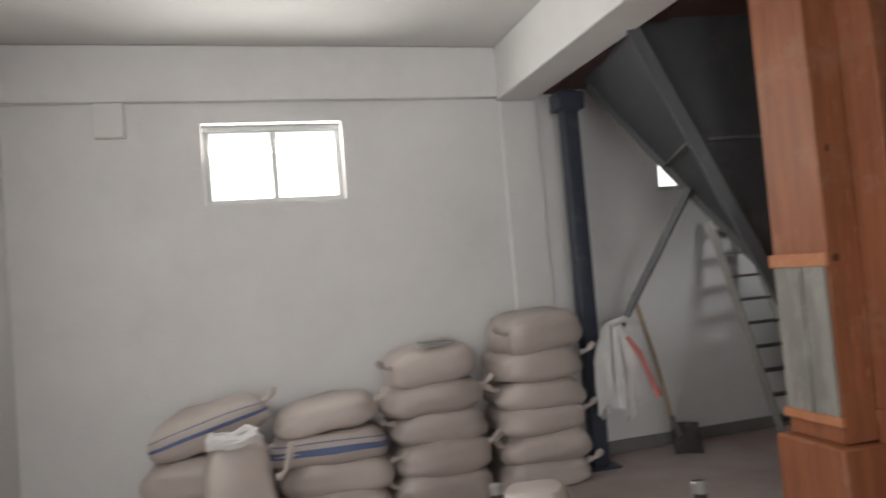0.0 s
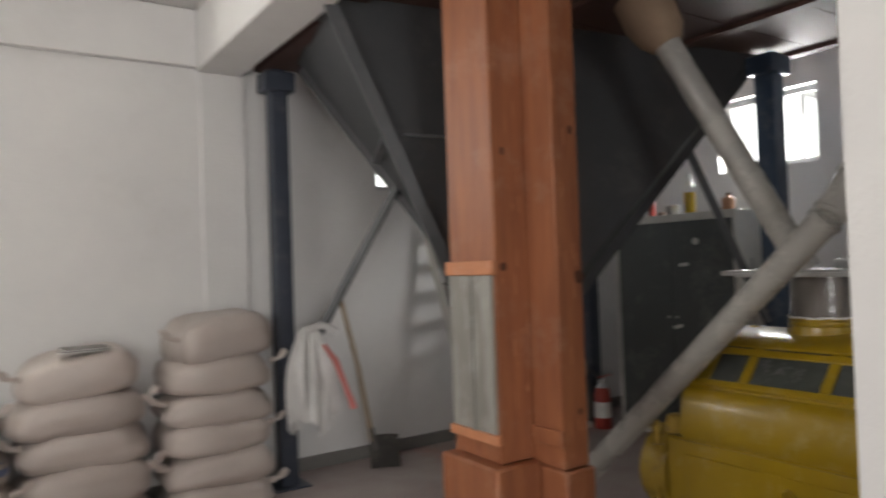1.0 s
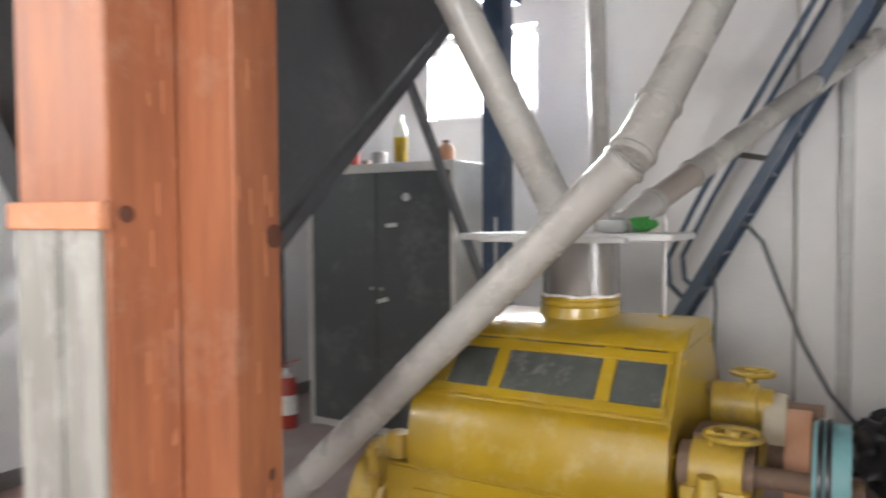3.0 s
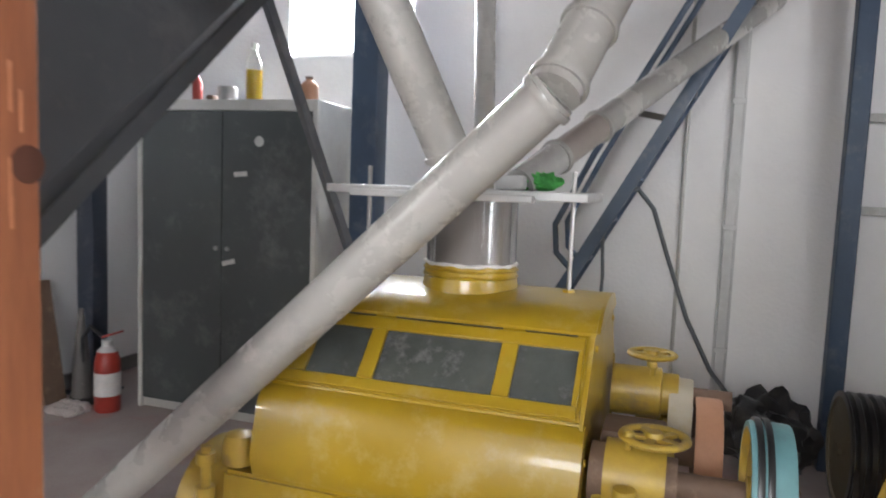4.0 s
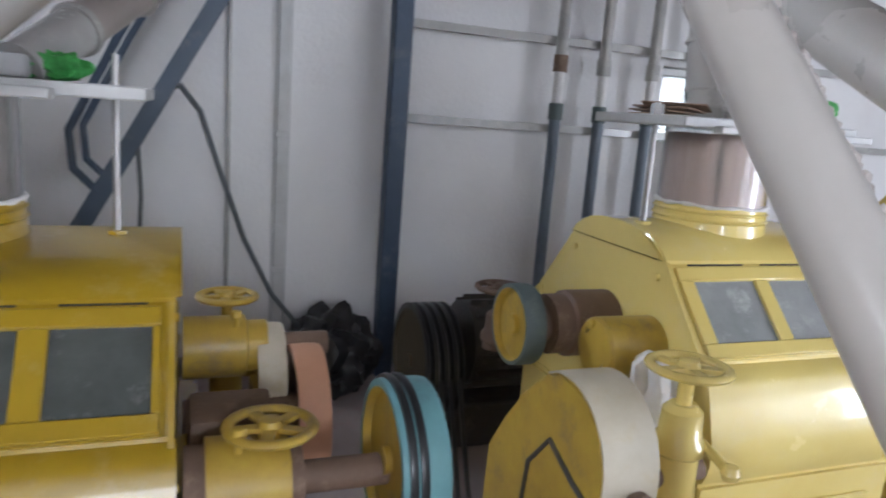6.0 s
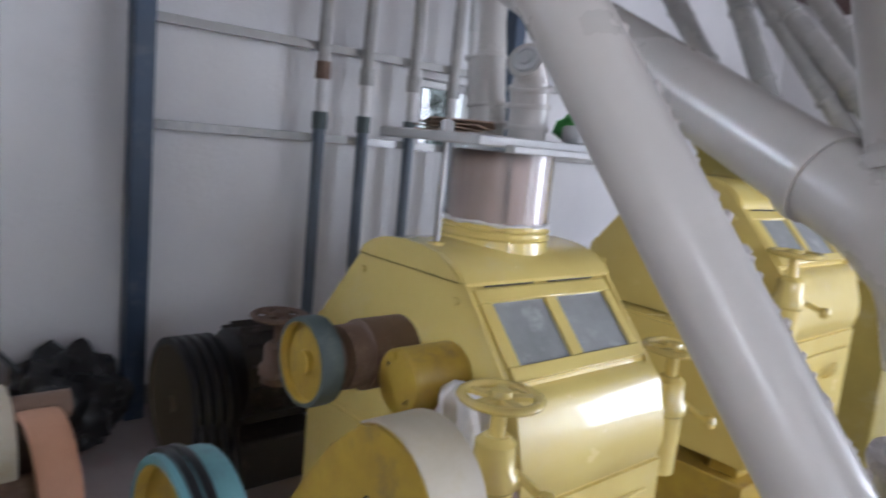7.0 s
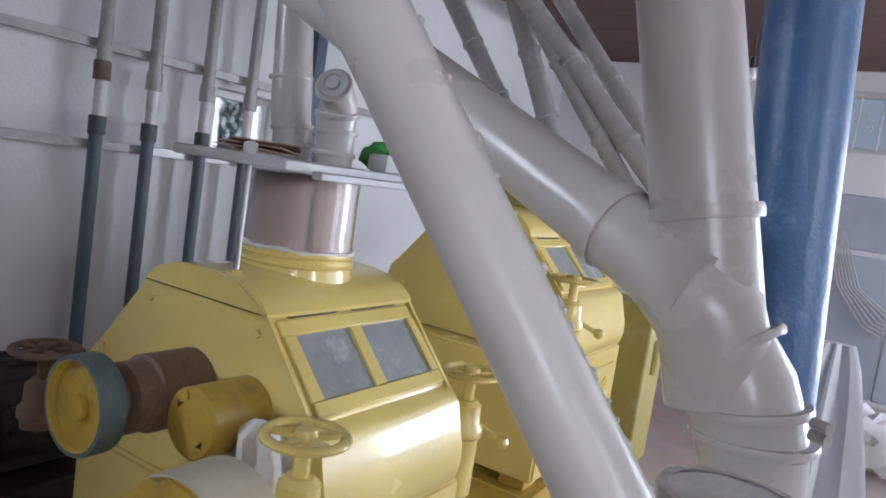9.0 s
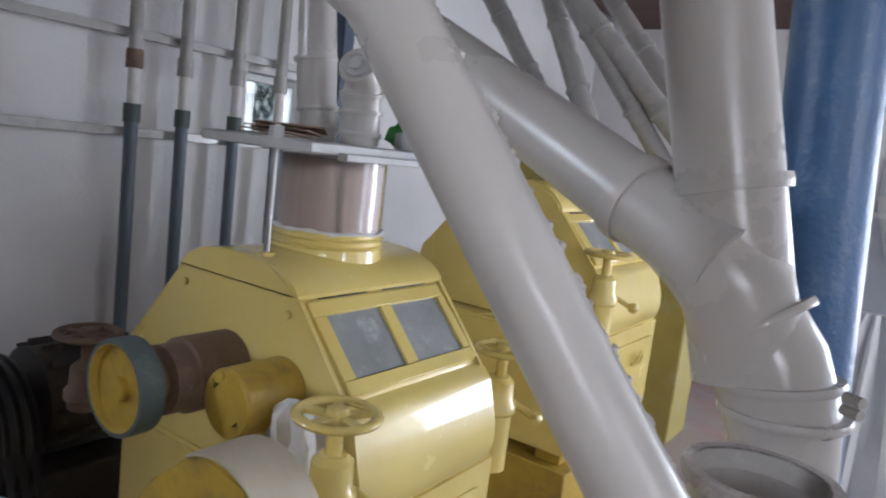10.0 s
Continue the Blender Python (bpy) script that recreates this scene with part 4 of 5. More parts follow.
part("gusset", sweep(B(), [(3.025, 0.085, 1.25), (3.06, 0.10, 1.345), (3.11, 0.115, 1.39), (3.16, 0.105, 1.413)], [0.074, 0.078, 0.07, 0.06], 26), PIPELIGHT, ys)
part("clamp", ring_at(B(), along(K0, K1, 0.055), Vector(K1) - Vector(K0), 0.064, 0.03, 0.006), PIPELIGHT, ys)
part("elbow", sweep(B(), [(3.04, 0.08, 1.30), (3.005, 0.078, 1.25), (2.985, 0.076, 1.20), (2.972, 0.075, 1.16)], [0.073, 0.077, 0.077, 0.074], 30), PIPELIGHT, ys)
part("drop", sweep(B(), [(2.972, 0.075, 1.17), (2.962, 0.075, 1.06), (2.95, 0.075, 0.0)], 0.072, 30), PIPELIGHT, ys)
for p, d in (((3.03, 0.08, 1.295), (0.75, 0.0, 1)), ((2.99, 0.076, 1.222), (0.2, 0.0, 1)), ((2.976, 0.075, 1.183), (0.08, 0, 1))):
    part("flange", ring_at(B(), p, d, 0.076, 0.012, 0.009, 36), PIPELIGHT, ys)
for dz in (0.0, -0.016):
    part("clamp_bolt", rod(B(), (2.905, 0.11, 1.235 + dz), (2.885, 0.125, 1.235 + dz), 0.008, 8), PIPELIGHT, ys)
rim_t = thing("inlet_drum", (2.967, 0.235, 0), "round flour-dusted sheet inlet drum", "drum")
part("drum", lathe(B(), [(0, 0.0), (0.08, 0.0), (0.08, 1.13), (0.086, 1.14), (0.078, 1.145), (0.074, 1.12), (0, 1.06)], 36, Matrix.Translation((2.967, 0.235, 0))), PIPELIGHT, rim_t)
part("rim", ring_at(B(), (2.967, 0.235, 1.14), (0, 0, 1), 0.08, 0.018, 0.01, 36), DUST, rim_t)
for a, b, r in (((5.70, -2.62, 2.99), (4.68, -2.44, 1.75), 0.055), ((5.055, -2.40, 2.99), (4.32, -2.25, 1.60), 0.055), ((5.10, -2.30, 2.99), (3.87, -2.16, 1.48), 0.045), ((5.18, -2.30, 2.99), (3.68, -2.16, 1.48), 0.055), ((5.09, -3.08, 2.99), (3.85, -2.92, 1.57), 0.055), ((5.9, -3.2, 2.99), (5.1, -3.1, 1.9), 0.05)):
    spout("spout_pipe", "distant slanting grey spout among others", [a, b], r, PIPE, [(along(a, b, 0.55), Vector(b) - Vector(a)), (along(a, b, 0.8), Vector(b) - Vector(a))], "grey spouts")
bp = thing("steel_post", (2.91, -0.25, 0), "blue painted steel post", "post")
part("shaft", sweep(B(), [(2.91, -0.25, 0.012), (3.13, -0.25, 3.0)], 0.078, 40), BLUEPOST, bp)
part("base_plate", box(B(), (2.79, -0.37, 0), (3.03, -0.13, 0.012)), BLUEPOST, bp)

# ---- along the east wall ----
wp = thing("steel_post", (6.11, 0.1, 0), "slim dark blue steel post by the wall", "post")
part("shaft", box(B(), (6.065, 0.055, 0), (6.155, 0.15, H - 0.003), 0.006), STEELBLUE, wp)
rack = thing("pipe_rack", (6.17, -1.0, 0), "grey rail rack on the wall holding pipes", "rack")
for z in (1.39, 1.87):
    part("rail", box(B(), (6.16, -3.6, z - 0.022), (6.19, 0.052, z + 0.022), 0.002), PIPE, rack)
    for y in (-0.82, -1.1, -1.43, -1.74, -3.5):
        part("spacer", box(B(), (6.19, y - 0.02, z - 0.02), (6.2495, y + 0.02, z + 0.02)), PIPE, rack)
for y in (-0.82, -1.1, -1.43, -1.74):
    vp = thing("wall_pipe", (6.12, y, 0), "upright wall pipe with a clear sight section", "pipe", "wall pipes")
    part("lower_tube", rod(B(), (6.12, y, 0.0), (6.12, y, 1.50), 0.032, 18), PIPEBLUE, vp)
    part("upper_tube", rod(B(), (6.12, y, 1.72), (6.12, y, H - 0.003), 0.032, 18), PIPE, vp)
    sl = part("sight_tube", rod(B(), (6.12, y, 1.50), (6.12, y, 1.72), 0.027, 18), WHITESEAL, vp, "cloudy clear plastic section")
    part("coupling", rod(B(), (6.12, y, 1.44), (6.12, y, 1.53), 0.04, 18), GREENGREY, vp)
    part("coupling", rod(B(), (6.12, y, 1.70), (6.12, y, 1.79), 0.04, 18), BROWNIRON if y == -0.82 else PIPE, vp)
stair = thing("steel_stair", (5.7, 1.9, 0), "steep blue steel stair with tubular handrails", "stair")
S0, S1 = Vector((5.62, 2.0, 0.0)), Vector((5.62, 0.335, 3.0))
for dx in (0.0, 0.42):
    part("stringer", bar(B(), S0 + Vector((dx, 0, 0)), S1 + Vector((dx, 0, 0)), 0.03, 0.065), STEELBLUE, stair)
for k in range(13):
    p = S0.lerp(S1, (k + 0.8) / 13.5)
    part("tread", box(B(), (p.x + 0.016, p.y - 0.03, p.z - 0.006), (p.x + 0.404, p.y + 0.03, p.z + 0.006), 0.002), STEELBLUE, stair)
for dx in (0.0, 0.42):
    o = Vector((dx, 0, 0))
    pts = [S0.lerp(S1, 0.34) + o, S0.lerp(S1, 0.345) + o + Vector((0, 0.10, 0.08)), S0.lerp(S1, 0.38) + o + Vector((0, 0.17, 0.12)), S0.lerp(S1, 0.5) + o + Vector((0, 0.19, 0.13)), S0.lerp(S1, 0.98) + o + Vector((0, 0.19, 0.13))]
    part("handrail", sweep(B(), pts, 0.016, 12), STEELBLUE, stair)
part("lamp_bracket", bar(B(), S0.lerp(S1, 0.6), S0.lerp(S1, 0.6) + Vector((-0.02, 0.16, 0.03)), 0.02, 0.03), DARKIRON, stair)

cb = thing("hanging_cable", (6.0, 0.6, 0.2), "loose grey cable hanging from the stair to the floor", "cable")
part("sheath", sweep(B(), [(5.64, 1.20, 1.44), (5.70, 1.14, 1.46), (5.78, 1.06, 1.36), (5.85, 0.98, 1.12), (5.92, 0.86, 0.78), (5.97, 0.72, 0.50), (6.0, 0.56, 0.30), (6.02, 0.46, 0.2)], 0.012, 10), CABLE, cb)
cb2 = thing("hanging_cable", (5.8, 1.35, 0.2), "thin black cable hanging straight down", "cable")
part("sheath", sweep(B(), [(5.66, 1.30, 1.24), (5.70, 1.29, 1.0), (5.71, 1.3, 0.75), (5.70, 1.29, 0.4), (5.72, 1.3, 0.0)], 0.009, 8), CABLE, cb2)
wc = thing("wall_conduit", (6.24, 0.92, 0), "thin grey conduit clipped up the wall", "conduit")
part("tube", rod(B(), (6.238, 0.92, 0.1), (6.238, 0.92, H - 0.003), 0.011, 10), PIPE, wc)
wd = thing("cable_trunking", (6.23, 0.66, 0), "narrow grey cable trunking up the wall", "trunking")
part("backing", box(B(), (6.24, 0.62, 0.1), (6.2495, 0.70, H - 0.003), 0.002), PLATE, wd)
part("cover", box(B(), (6.215, 0.63, 0.1), (6.2395, 0.69, H - 0.003), 0.006), PLATE, wd)
for z in (0.55, 1.25, 1.95, 2.65):
    part("clip", box(B(), (6.211, 0.622, z), (6.2399, 0.698, z + 0.03), 0.003), PLATE, wd)
pb = thing("plastic_bag", (5.95, 0.42, 0), "crumpled black plastic bag against the wall", "bag")
bm = B()
bmesh.ops.create_icosphere(bm, subdivisions=4, radius=1)
for v in bm.verts:
    n = noise.noise(v.co * 2.2) * 0.35 + noise.noise(v.co * 6) * 0.18
    v.co = Vector((5.95, 0.42, 0.2)) + Vector((v.co.x * 0.2, v.co.y * 0.22, v.co.z * 0.22)) * (1 + n)
    v.co.z = max(v.co.z, 0.001)
part("crumpled_film", bm, RUBBER, pb)
bp2 = thing("steel_post", (6.12, -2.23, 0), "far dark blue steel post by the wall", "post")
part("shaft", box(B(), (6.07, -2.28, 0), (6.17, -2.18, H - 0.003), 0.006), STEELBLUE, bp2)

# ---- sacks ----


def sack(at, w, d, h, turn, seed, stripes=(), label="full pale woven flour sack in a stack", tilt=0.0, lean=0.0, neck=None):
    """A filled sack: flat ends, sagging sides, creases and a tied neck."""
    r = random.Random(seed)
    nu, nv = 44, 22
    off = Vector((r.random() * 50, r.random() * 50, r.random() * 50))
    m = pose(*at, lean, tilt, turn)

    def skin(u, v, grow=0.0):
        cu, su, cv, sv = math.cos(u), math.sin(u), math.cos(v), math.sin(v)

        def e(q, k):
            return math.copysign(abs(q) ** k, q)
        x, y, z = e(cu, 0.5) * e(cv, 0.3), e(su, 0.55) * e(cv, 0.3), e(sv, 0.72)
        p = Vector((w / 2 * x * (1 - 0.05 * z), d / 2 * y, h / 2 * z * (1 - 0.28 * abs(x) ** 5) - 0.018 * abs(x) ** 3))
        n = noise.noise(p * 4 + off) * 0.036 + noise.noise(Vector((p.x * 5, p.y * 5, p.z * 22)) + off) * 0.010 + noise.noise(p * 16 + off) * 0.004
        q = p + Vector((cu * cv, su * cv, sv * 0.8)) * (n + grow)
        return m @ q
    bm = B()
    rings = [[bm.verts.new(skin(2 * math.pi * i / nu, -math.pi / 2 + math.pi * j / nv)) for i in range(nu)] for j in range(1, nv)]
    for a, b in zip(rings, rings[1:]):
        for i in range(nu):
            bm.faces.new((a[i], a[(i + 1) % nu], b[(i + 1) % nu], b[i]))
    bm.faces.new(rings[0][::-1])
    bm.faces.new(rings[-1])
    s = thing("flour_sack", (at[0], at[1], at[2] - h / 2), label, "sack", "stacked flour sacks")
    part("bag", bm, SACK, s)
    for v0, v1 in stripes:
        sb = B()
        us = [math.pi + math.pi * k / 30 for k in range(31)]
        lo = [sb.verts.new(skin(u, v0, 0.003)) for u in us]
        hi = [sb.verts.new(skin(u, v1, 0.003)) for u in us]
        for k in range(30):
            sb.faces.new((lo[k], lo[k + 1], hi[k + 1], hi[k]))
        part("stripe", sb, SACKBLUE, s, "printed blue stripe")
    sg = neck if neck else (1 if r.random() < 0.6 else -1)
    kx = sg * w / 2
    kb = B()
    sweep(kb, [m @ Vector((kx * 0.93, -0.16, h * 0.16)), m @ Vector((kx + 0.02 * sg, -0.18, h * 0.2)), m @ Vector((kx + 0.05 * sg, -0.19, h * 0.3)), m @ Vector((kx + 0.075 * sg, -0.20, h * 0.42))], [0.022, 0.010, 0.022, 0.017], 12, wobble=0.8)
    part("tied_neck", kb, SACK, s)
    return s


rs = random.Random(3)
for cx, cy, hs, w, necks in ((1.90, 4.34, (0.20, 0.19, 0.19, 0.19, 0.21, 0.24), 0.70, -1), (1.10, 4.34, (0.23, 0.21, 0.20, 0.20, 0.22), 0.70, 1), (0.36, 4.30, (0.22, 0.20, 0.19, 0.17), 0.78, 1)):
    z = 0.0
    for k, h in enumerate(hs):
        striped = cx < 0.5 and k in (2,)
        lab = "pale flour sack with blue printed stripes" if striped else "full pale woven flour sack in a stack"
        last = k == len(hs) - 1
        sack((cx + rs.uniform(-0.03, 0.03), cy + rs.uniform(-0.02, 0.02), z + h * 0.5 + (0.01 if last else 0)), w * (0.9 if last else 1), 0.6, h * 1.22, rs.uniform(-4, 4), rs.randint(1, 999), ((-0.1, 0.1), (0.35, 0.42)) if striped else (), lab, tilt=(-7 if last else rs.uniform(-2, 2)), neck=necks if k % 2 else -necks)
        z += h
sack((-0.42, 4.33, 0.15), 0.8, 0.6, 0.30, 3, 71)
sack((-0.45, 4.33, 0.42), 0.8, 0.6, 0.27, -4, 72)
sack((-0.42, 4.35, 0.72), 0.78, 0.55, 0.25, 4, 73, ((0.0, 0.1), (0.4, 0.46)), "pale flour sack with blue stripes lying aslant", tilt=-14, neck=1)
sack((-0.22, 3.72, 0.36), 0.42, 0.34, 0.72, 8, 74, (), "open-topped flour sack standing upright", lean=-8)
rim = B()
for k in range(5):
    a = rs.uniform(0, 6)
    sweep(rim, [(-0.22 + 0.15 * math.cos(a + q * 0.5), 3.70 + 0.13 * math.sin(a + q * 0.5), 0.735 + 0.02 * math.sin(q * 2 + k)) for q in range(5)], [0.02, 0.034, 0.028, 0.036, 0.015], 9, wobble=0.6)
tagged(part("sack_mouth", rim, PLASTICBAG), "crumpled folded mouth of the open sack", "sack mouth")
paper = thing("folded_newspaper", (1.08, 4.2, 1.1), "folded newspaper lying on a sack", "newspaper")
for k in range(4):
    part("sheet", box(B(), (-0.13 + 0.006 * k, -0.1, 0), (0.13 - 0.004 * k, 0.1, 0.004), 0.001, Matrix.Translation((1.12, 4.16, 1.10 + 0.006 * k)) @ Matrix.Rotation(radians(-6 + 3 * k), 4, "Z")), SKIRT if k % 2 else PAPER, paper)

# ---- by the north wall ----
sh = thing("shovel", (3.15, 4.38, 0), "wooden-handled steel shovel leaning on the wall", "shovel")
part("handle", sweep(B(), [(3.095, 4.41, 0.20), (3.05, 4.52, 0.75), (2.985, 4.67, 1.30)], [0.019, 0.018, 0.017], 14), HANDLEWOOD, sh)
part("socket", sweep(B(), [(3.12, 4.385, 0.14), (3.09, 4.42, 0.30)], [0.024, 0.021], 14), SHOVELSTEEL, sh)
bm = B()
mb = Matrix.Translation((3.17, 4.345, 0.0)) @ Matrix.Rotation(radians(-24), 4, "Z") @ Matrix.Rotation(radians(-35), 4, "X")
grid = [[bm.verts.new(mb @ Vector(((i / 8 - 0.5) * 0.22, 0.0 - 0.02 * (1 - (i / 4 - 1) ** 2), j / 8 * 0.26 * (1 - 0.12 * abs(i / 4 - 1) ** 3 * (j < 2))))) for i in range(9)] for j in range(9)]
for j in range(8):
    for i in range(8):
        bm.faces.new((grid[j][i], grid[j][i + 1], grid[j + 1][i + 1], grid[j + 1][i]))
bmesh.ops.solidify(bm, geom=bm.faces[:], thickness=0.004)
part("blade", bm, SHOVELSTEEL, sh)
ladder = thing("ladder", (4.0, 4.4, 0), "aluminium step ladder leaning by the wall", "ladder")
L0, L1 = Vector((4.06, 4.33, 0)), Vector((3.79, 4.66, 1.85))
for dx in (0, 0.34):
    part("rail", bar(B(), L0 + Vector((dx, 0, 0)), L1 + Vector((dx, 0, 0)), 0.03, 0.06), ALU, ladder)
for k in range(9):
    p = L0.lerp(L1, (k + 0.7) / 9.2)
    part("step", box(B(), (p.x + 0.016, p.y - 0.04, p.z), (p.x + 0.324, p.y + 0.04, p.z + 0.022), 0.002), DARKIRON, ladder)


def hanging_film(name, label, top, h, r, seed, material, flare=1.0, folds=9):
    """A limp bag of thin film hanging in folds."""
    rr = random.Random(seed)
    ph = [rr.uniform(0, 6.28) for _ in range(4)]
    bm = B()
    nu, nv = 60, 24
    rings = []
    for j in range(nv + 1):
        f = j / nv
        rad = r * (0.25 + 0.75 * min(1, f * 2.2) ** 0.7) * (1 + (flare - 1) * f)
        ring = []
        for i in range(nu):
            a = 2 * math.pi * i / nu
            k = 1 + 0.28 * math.sin(folds * a + ph[0] + 2 * f) + 0.16 * math.sin((folds + 5) * a + ph[1] - 3 * f)
            z = top[2] - h * f * (1 - 0.10 * math.sin(3 * a + ph[2]) - 0.06 * math.sin(7 * a + ph[3]))
            ring.append(bm.verts.new((top[0] + rad * k * math.cos(a), top[1] + 0.55 * rad * k * math.sin(a), z)))
        rings.append(ring)
    for a, b in zip(rings, rings[1:]):
        for i in range(nu):
            bm.faces.new((a[i], a[(i + 1) % nu], b[(i + 1) % nu], b[i]))
    bm.faces.new(rings[0])
    t = thing(name, top, label, "bag")
    part("film", bm, material, t)
    return t


pbag = hanging_film("plastic_bag", "bundle of limp white plastic bags hanging on the brace", (2.54, 4.24, 1.12), 0.66, 0.14, 4, PLASTICBAG)
part("tail", sweep(B(), [(2.60, 4.14, 1.0), (2.68, 4.12, 0.88), (2.74, 4.11, 0.7), (2.80, 4.11, 0.54)], [0.012, 0.022, 0.02, 0.024], 8, wobble=0.6), REDPRINT, pbag, "torn red printed strip")
part("tail", sweep(B(), [(2.52, 4.22, 1.10), (2.62, 4.2, 1.14), (2.72, 4.18, 1.08)], [0.03, 0.025, 0.03], 8, wobble=0.7), PLASTICBAG, pbag)

# ---- cabinet corner ----
fe = thing("fire_extinguisher", (5.30, 4.14, 0), "red fire extinguisher with a dusty label", "extinguisher")
part("cylinder", lathe(B(), [(0, 0), (0.072, 0.0), (0.075, 0.02), (0.075, 0.30), (0.06, 0.36), (0.03, 0.39), (0.03, 0.42), (0, 0.42)], 28, Matrix.Translation((5.30, 4.14, 0))), RED, fe)
part("label", lathe(B(), [(0.0755, 0.10), (0.0765, 0.10), (0.0765, 0.24), (0.0755, 0.24)], 28, Matrix.Translation((5.30, 4.14, 0))), PAPER, fe, "grubby white paper label")
part("shoulder", lathe(B(), [(0.0605, 0.362), (0.031, 0.392), (0.032, 0.43), (0.0, 0.43)], 24, Matrix.Translation((5.30, 4.14, 0.003))), PLATE, fe)
part("lever", bar(B(), (5.28, 4.16, 0.45), (5.33, 4.05, 0.49), 0.02, 0.012), RED, fe)
part("hose", sweep(B(), [(5.30, 4.16, 0.44), (5.30, 4.27, 0.50), (5.30, 4.33, 0.42), (5.30, 4.33, 0.2)], 0.012, 10), RUBBER, fe)
horn = thing("extinguisher_horn", (5.32, 4.36, 0), "dusty grey extinguisher horn standing by the wall", "horn")
part("cone", lathe(B(), [(0, 0.0), (0.06, 0.0), (0.05, 0.2), (0.02, 0.5), (0.015, 0.55), (0, 0.55)], 20, Matrix.Translation((5.32, 4.36, 0.05))), SHOVELSTEEL, horn)
part("foot", lathe(B(), [(0, 0), (0.07, 0), (0.07, 0.05), (0, 0.05)], 20, Matrix.Translation((5.32, 4.36, 0))), DARKIRON, horn)
board = thing("timber_board", (5.3, 4.55, 0), "old brown board leaning in the corner", "board")
part("plank", bar(B(), (5.25, 4.5, 0.01), (5.28, 4.66, 0.75), 0.16, 0.02, (0, 1, 0)), BROWNIRON, board)
for k in range(9):
    tagged(part("rubble_stone", lathe(B(), [(0, 0.0), (0.04, 0.004), (0.05, 0.03), (0.03, 0.06), (0, 0.065)], 7, pose(5.12 + 0.05 * (k % 3), 4.24 + 0.07 * (k // 3), 0, 0, 0, 40 * k) @ Matrix.Diagonal((1, 0.8, 0.7 + 0.1 * (k % 3), 1))), SACK), "small dusty lump of rubble by the wall", "rubble", "rubble lumps")
TZ = 1.875


def small_bottle(x, y, h, r, body_m, cap_m, label, name):
    t = thing(name, (x, y, TZ), label, "bottle")
    mm = Matrix.Translation((x, y, TZ))
    part("body", lathe(B(), [(0, 0), (r, 0.002), (r, h * 0.62), (r * 0.8, h * 0.72), (r * 0.38, h * 0.84), (r * 0.38, h * 0.9), (0, h * 0.9)], 24, mm), body_m, t)
    part("cap", lathe(B(), [(0, h * 0.9), (r * 0.45, h * 0.9), (r * 0.45, h), (0, h)], 18, mm), cap_m, t)
    return t


small_bottle(5.50, 3.66, 0.165, 0.03, RED, RUBBER, "small red spray bottle with black cap on the cabinet", "spray_bottle")
oil = small_bottle(5.50, 3.275, 0.32, 0.046, BOTTLE, FRAMEWHITE, "clear bottle half full of yellow oil on the cabinet", "oil_bottle")
part("oil", lathe(B(), [(0, 0.004), (0.043, 0.004), (0.043, 0.17), (0, 0.17)], 22, Matrix.Translation((5.50, 3.275, TZ))), OIL, oil, "yellow cooking oil")
tin = thing("small_tin", (5.5, 3.45, TZ), "dented grey tin on the cabinet", "tin")
part("can", lathe(B(), [(0, 0), (0.055, 0), (0.056, 0.075), (0.05, 0.08), (0.05, 0.07), (0, 0.07)], 24, Matrix.Translation((5.5, 3.45, TZ))), STEEL, tin)
jar = small_bottle(5.50, 2.92, 0.13, 0.05, BELT, BROWNIRON, "squat orange-red jar on the cabinet edge", "jar")
tagged(part("sponge", box(B(), (5.47, 3.53, TZ), (5.53, 3.58, TZ + 0.03), 0.005), BROWNIRON), "small brown lump on the cabinet top", "lump")

# ---- open casement over the cabinet ----
sash = tagged(new("window_6"), "opened frosted casement sash", "window", kind="structure")
sm = Matrix.Translation((X1 + 0.155, 2.80, 2.295)) @ Matrix.Rotation(radians(3), 4, "Z")
for a, b in (((0, -0.02, 0), (0.40, 0.02, 0.05)), ((0, -0.02, 0.55), (0.40, 0.02, 0.60)), ((0, -0.019, 0.05), (0.045, 0.019, 0.55)), ((0.355, -0.019, 0.05), (0.40, 0.019, 0.55))):
    part("sash_bar", box(B(), a, b, 0.003, sm), FRAMEWHITE, sash)
part("pane", box(B(), (0.045, -0.003, 0.05), (0.355, 0.003, 0.55), 0, sm), FROST, sash)

# ---- on the mill plates ----
el = thing("elbow_spout", (4.38, -0.35, 1.468), "white-grey elbow spout on the mill plate", "pipe", "elbow spouts")
part("upright", sweep(B(), [(4.36, -0.35, 1.469), (4.36, -0.35, 1.54), (4.375, -0.35, 1.59), (4.385, -0.35, 1.68), (4.42, -0.35, 2.0), (4.50, -0.35, 2.98)], [0.056, 0.056, 0.058, 0.058, 0.05, 0.05], 26), PIPELIGHT, el)
for z in (1.505, 1.56, 1.70):
    part("ring", ring_at(B(), (4.36 + max(0.0, z - 1.54) * 0.2, -0.35, z), (0.1, 0.05, 1), 0.057, 0.012, 0.006), PIPELIGHT, el)
e2 = thing("elbow_spout", (4.19, -0.35, 1.468), "white-grey elbow spout with an open mouth", "pipe", "elbow spouts")
part("bend", sweep(B(), [(4.195, -0.35, 1.469), (4.195, -0.35, 1.55), (4.195, -0.345, 1.60), (4.18, -0.33, 1.645), (4.165, -0.29, 1.675)], [0.055, 0.055, 0.056, 0.05, 0.045], 26), PIPELIGHT, e2)
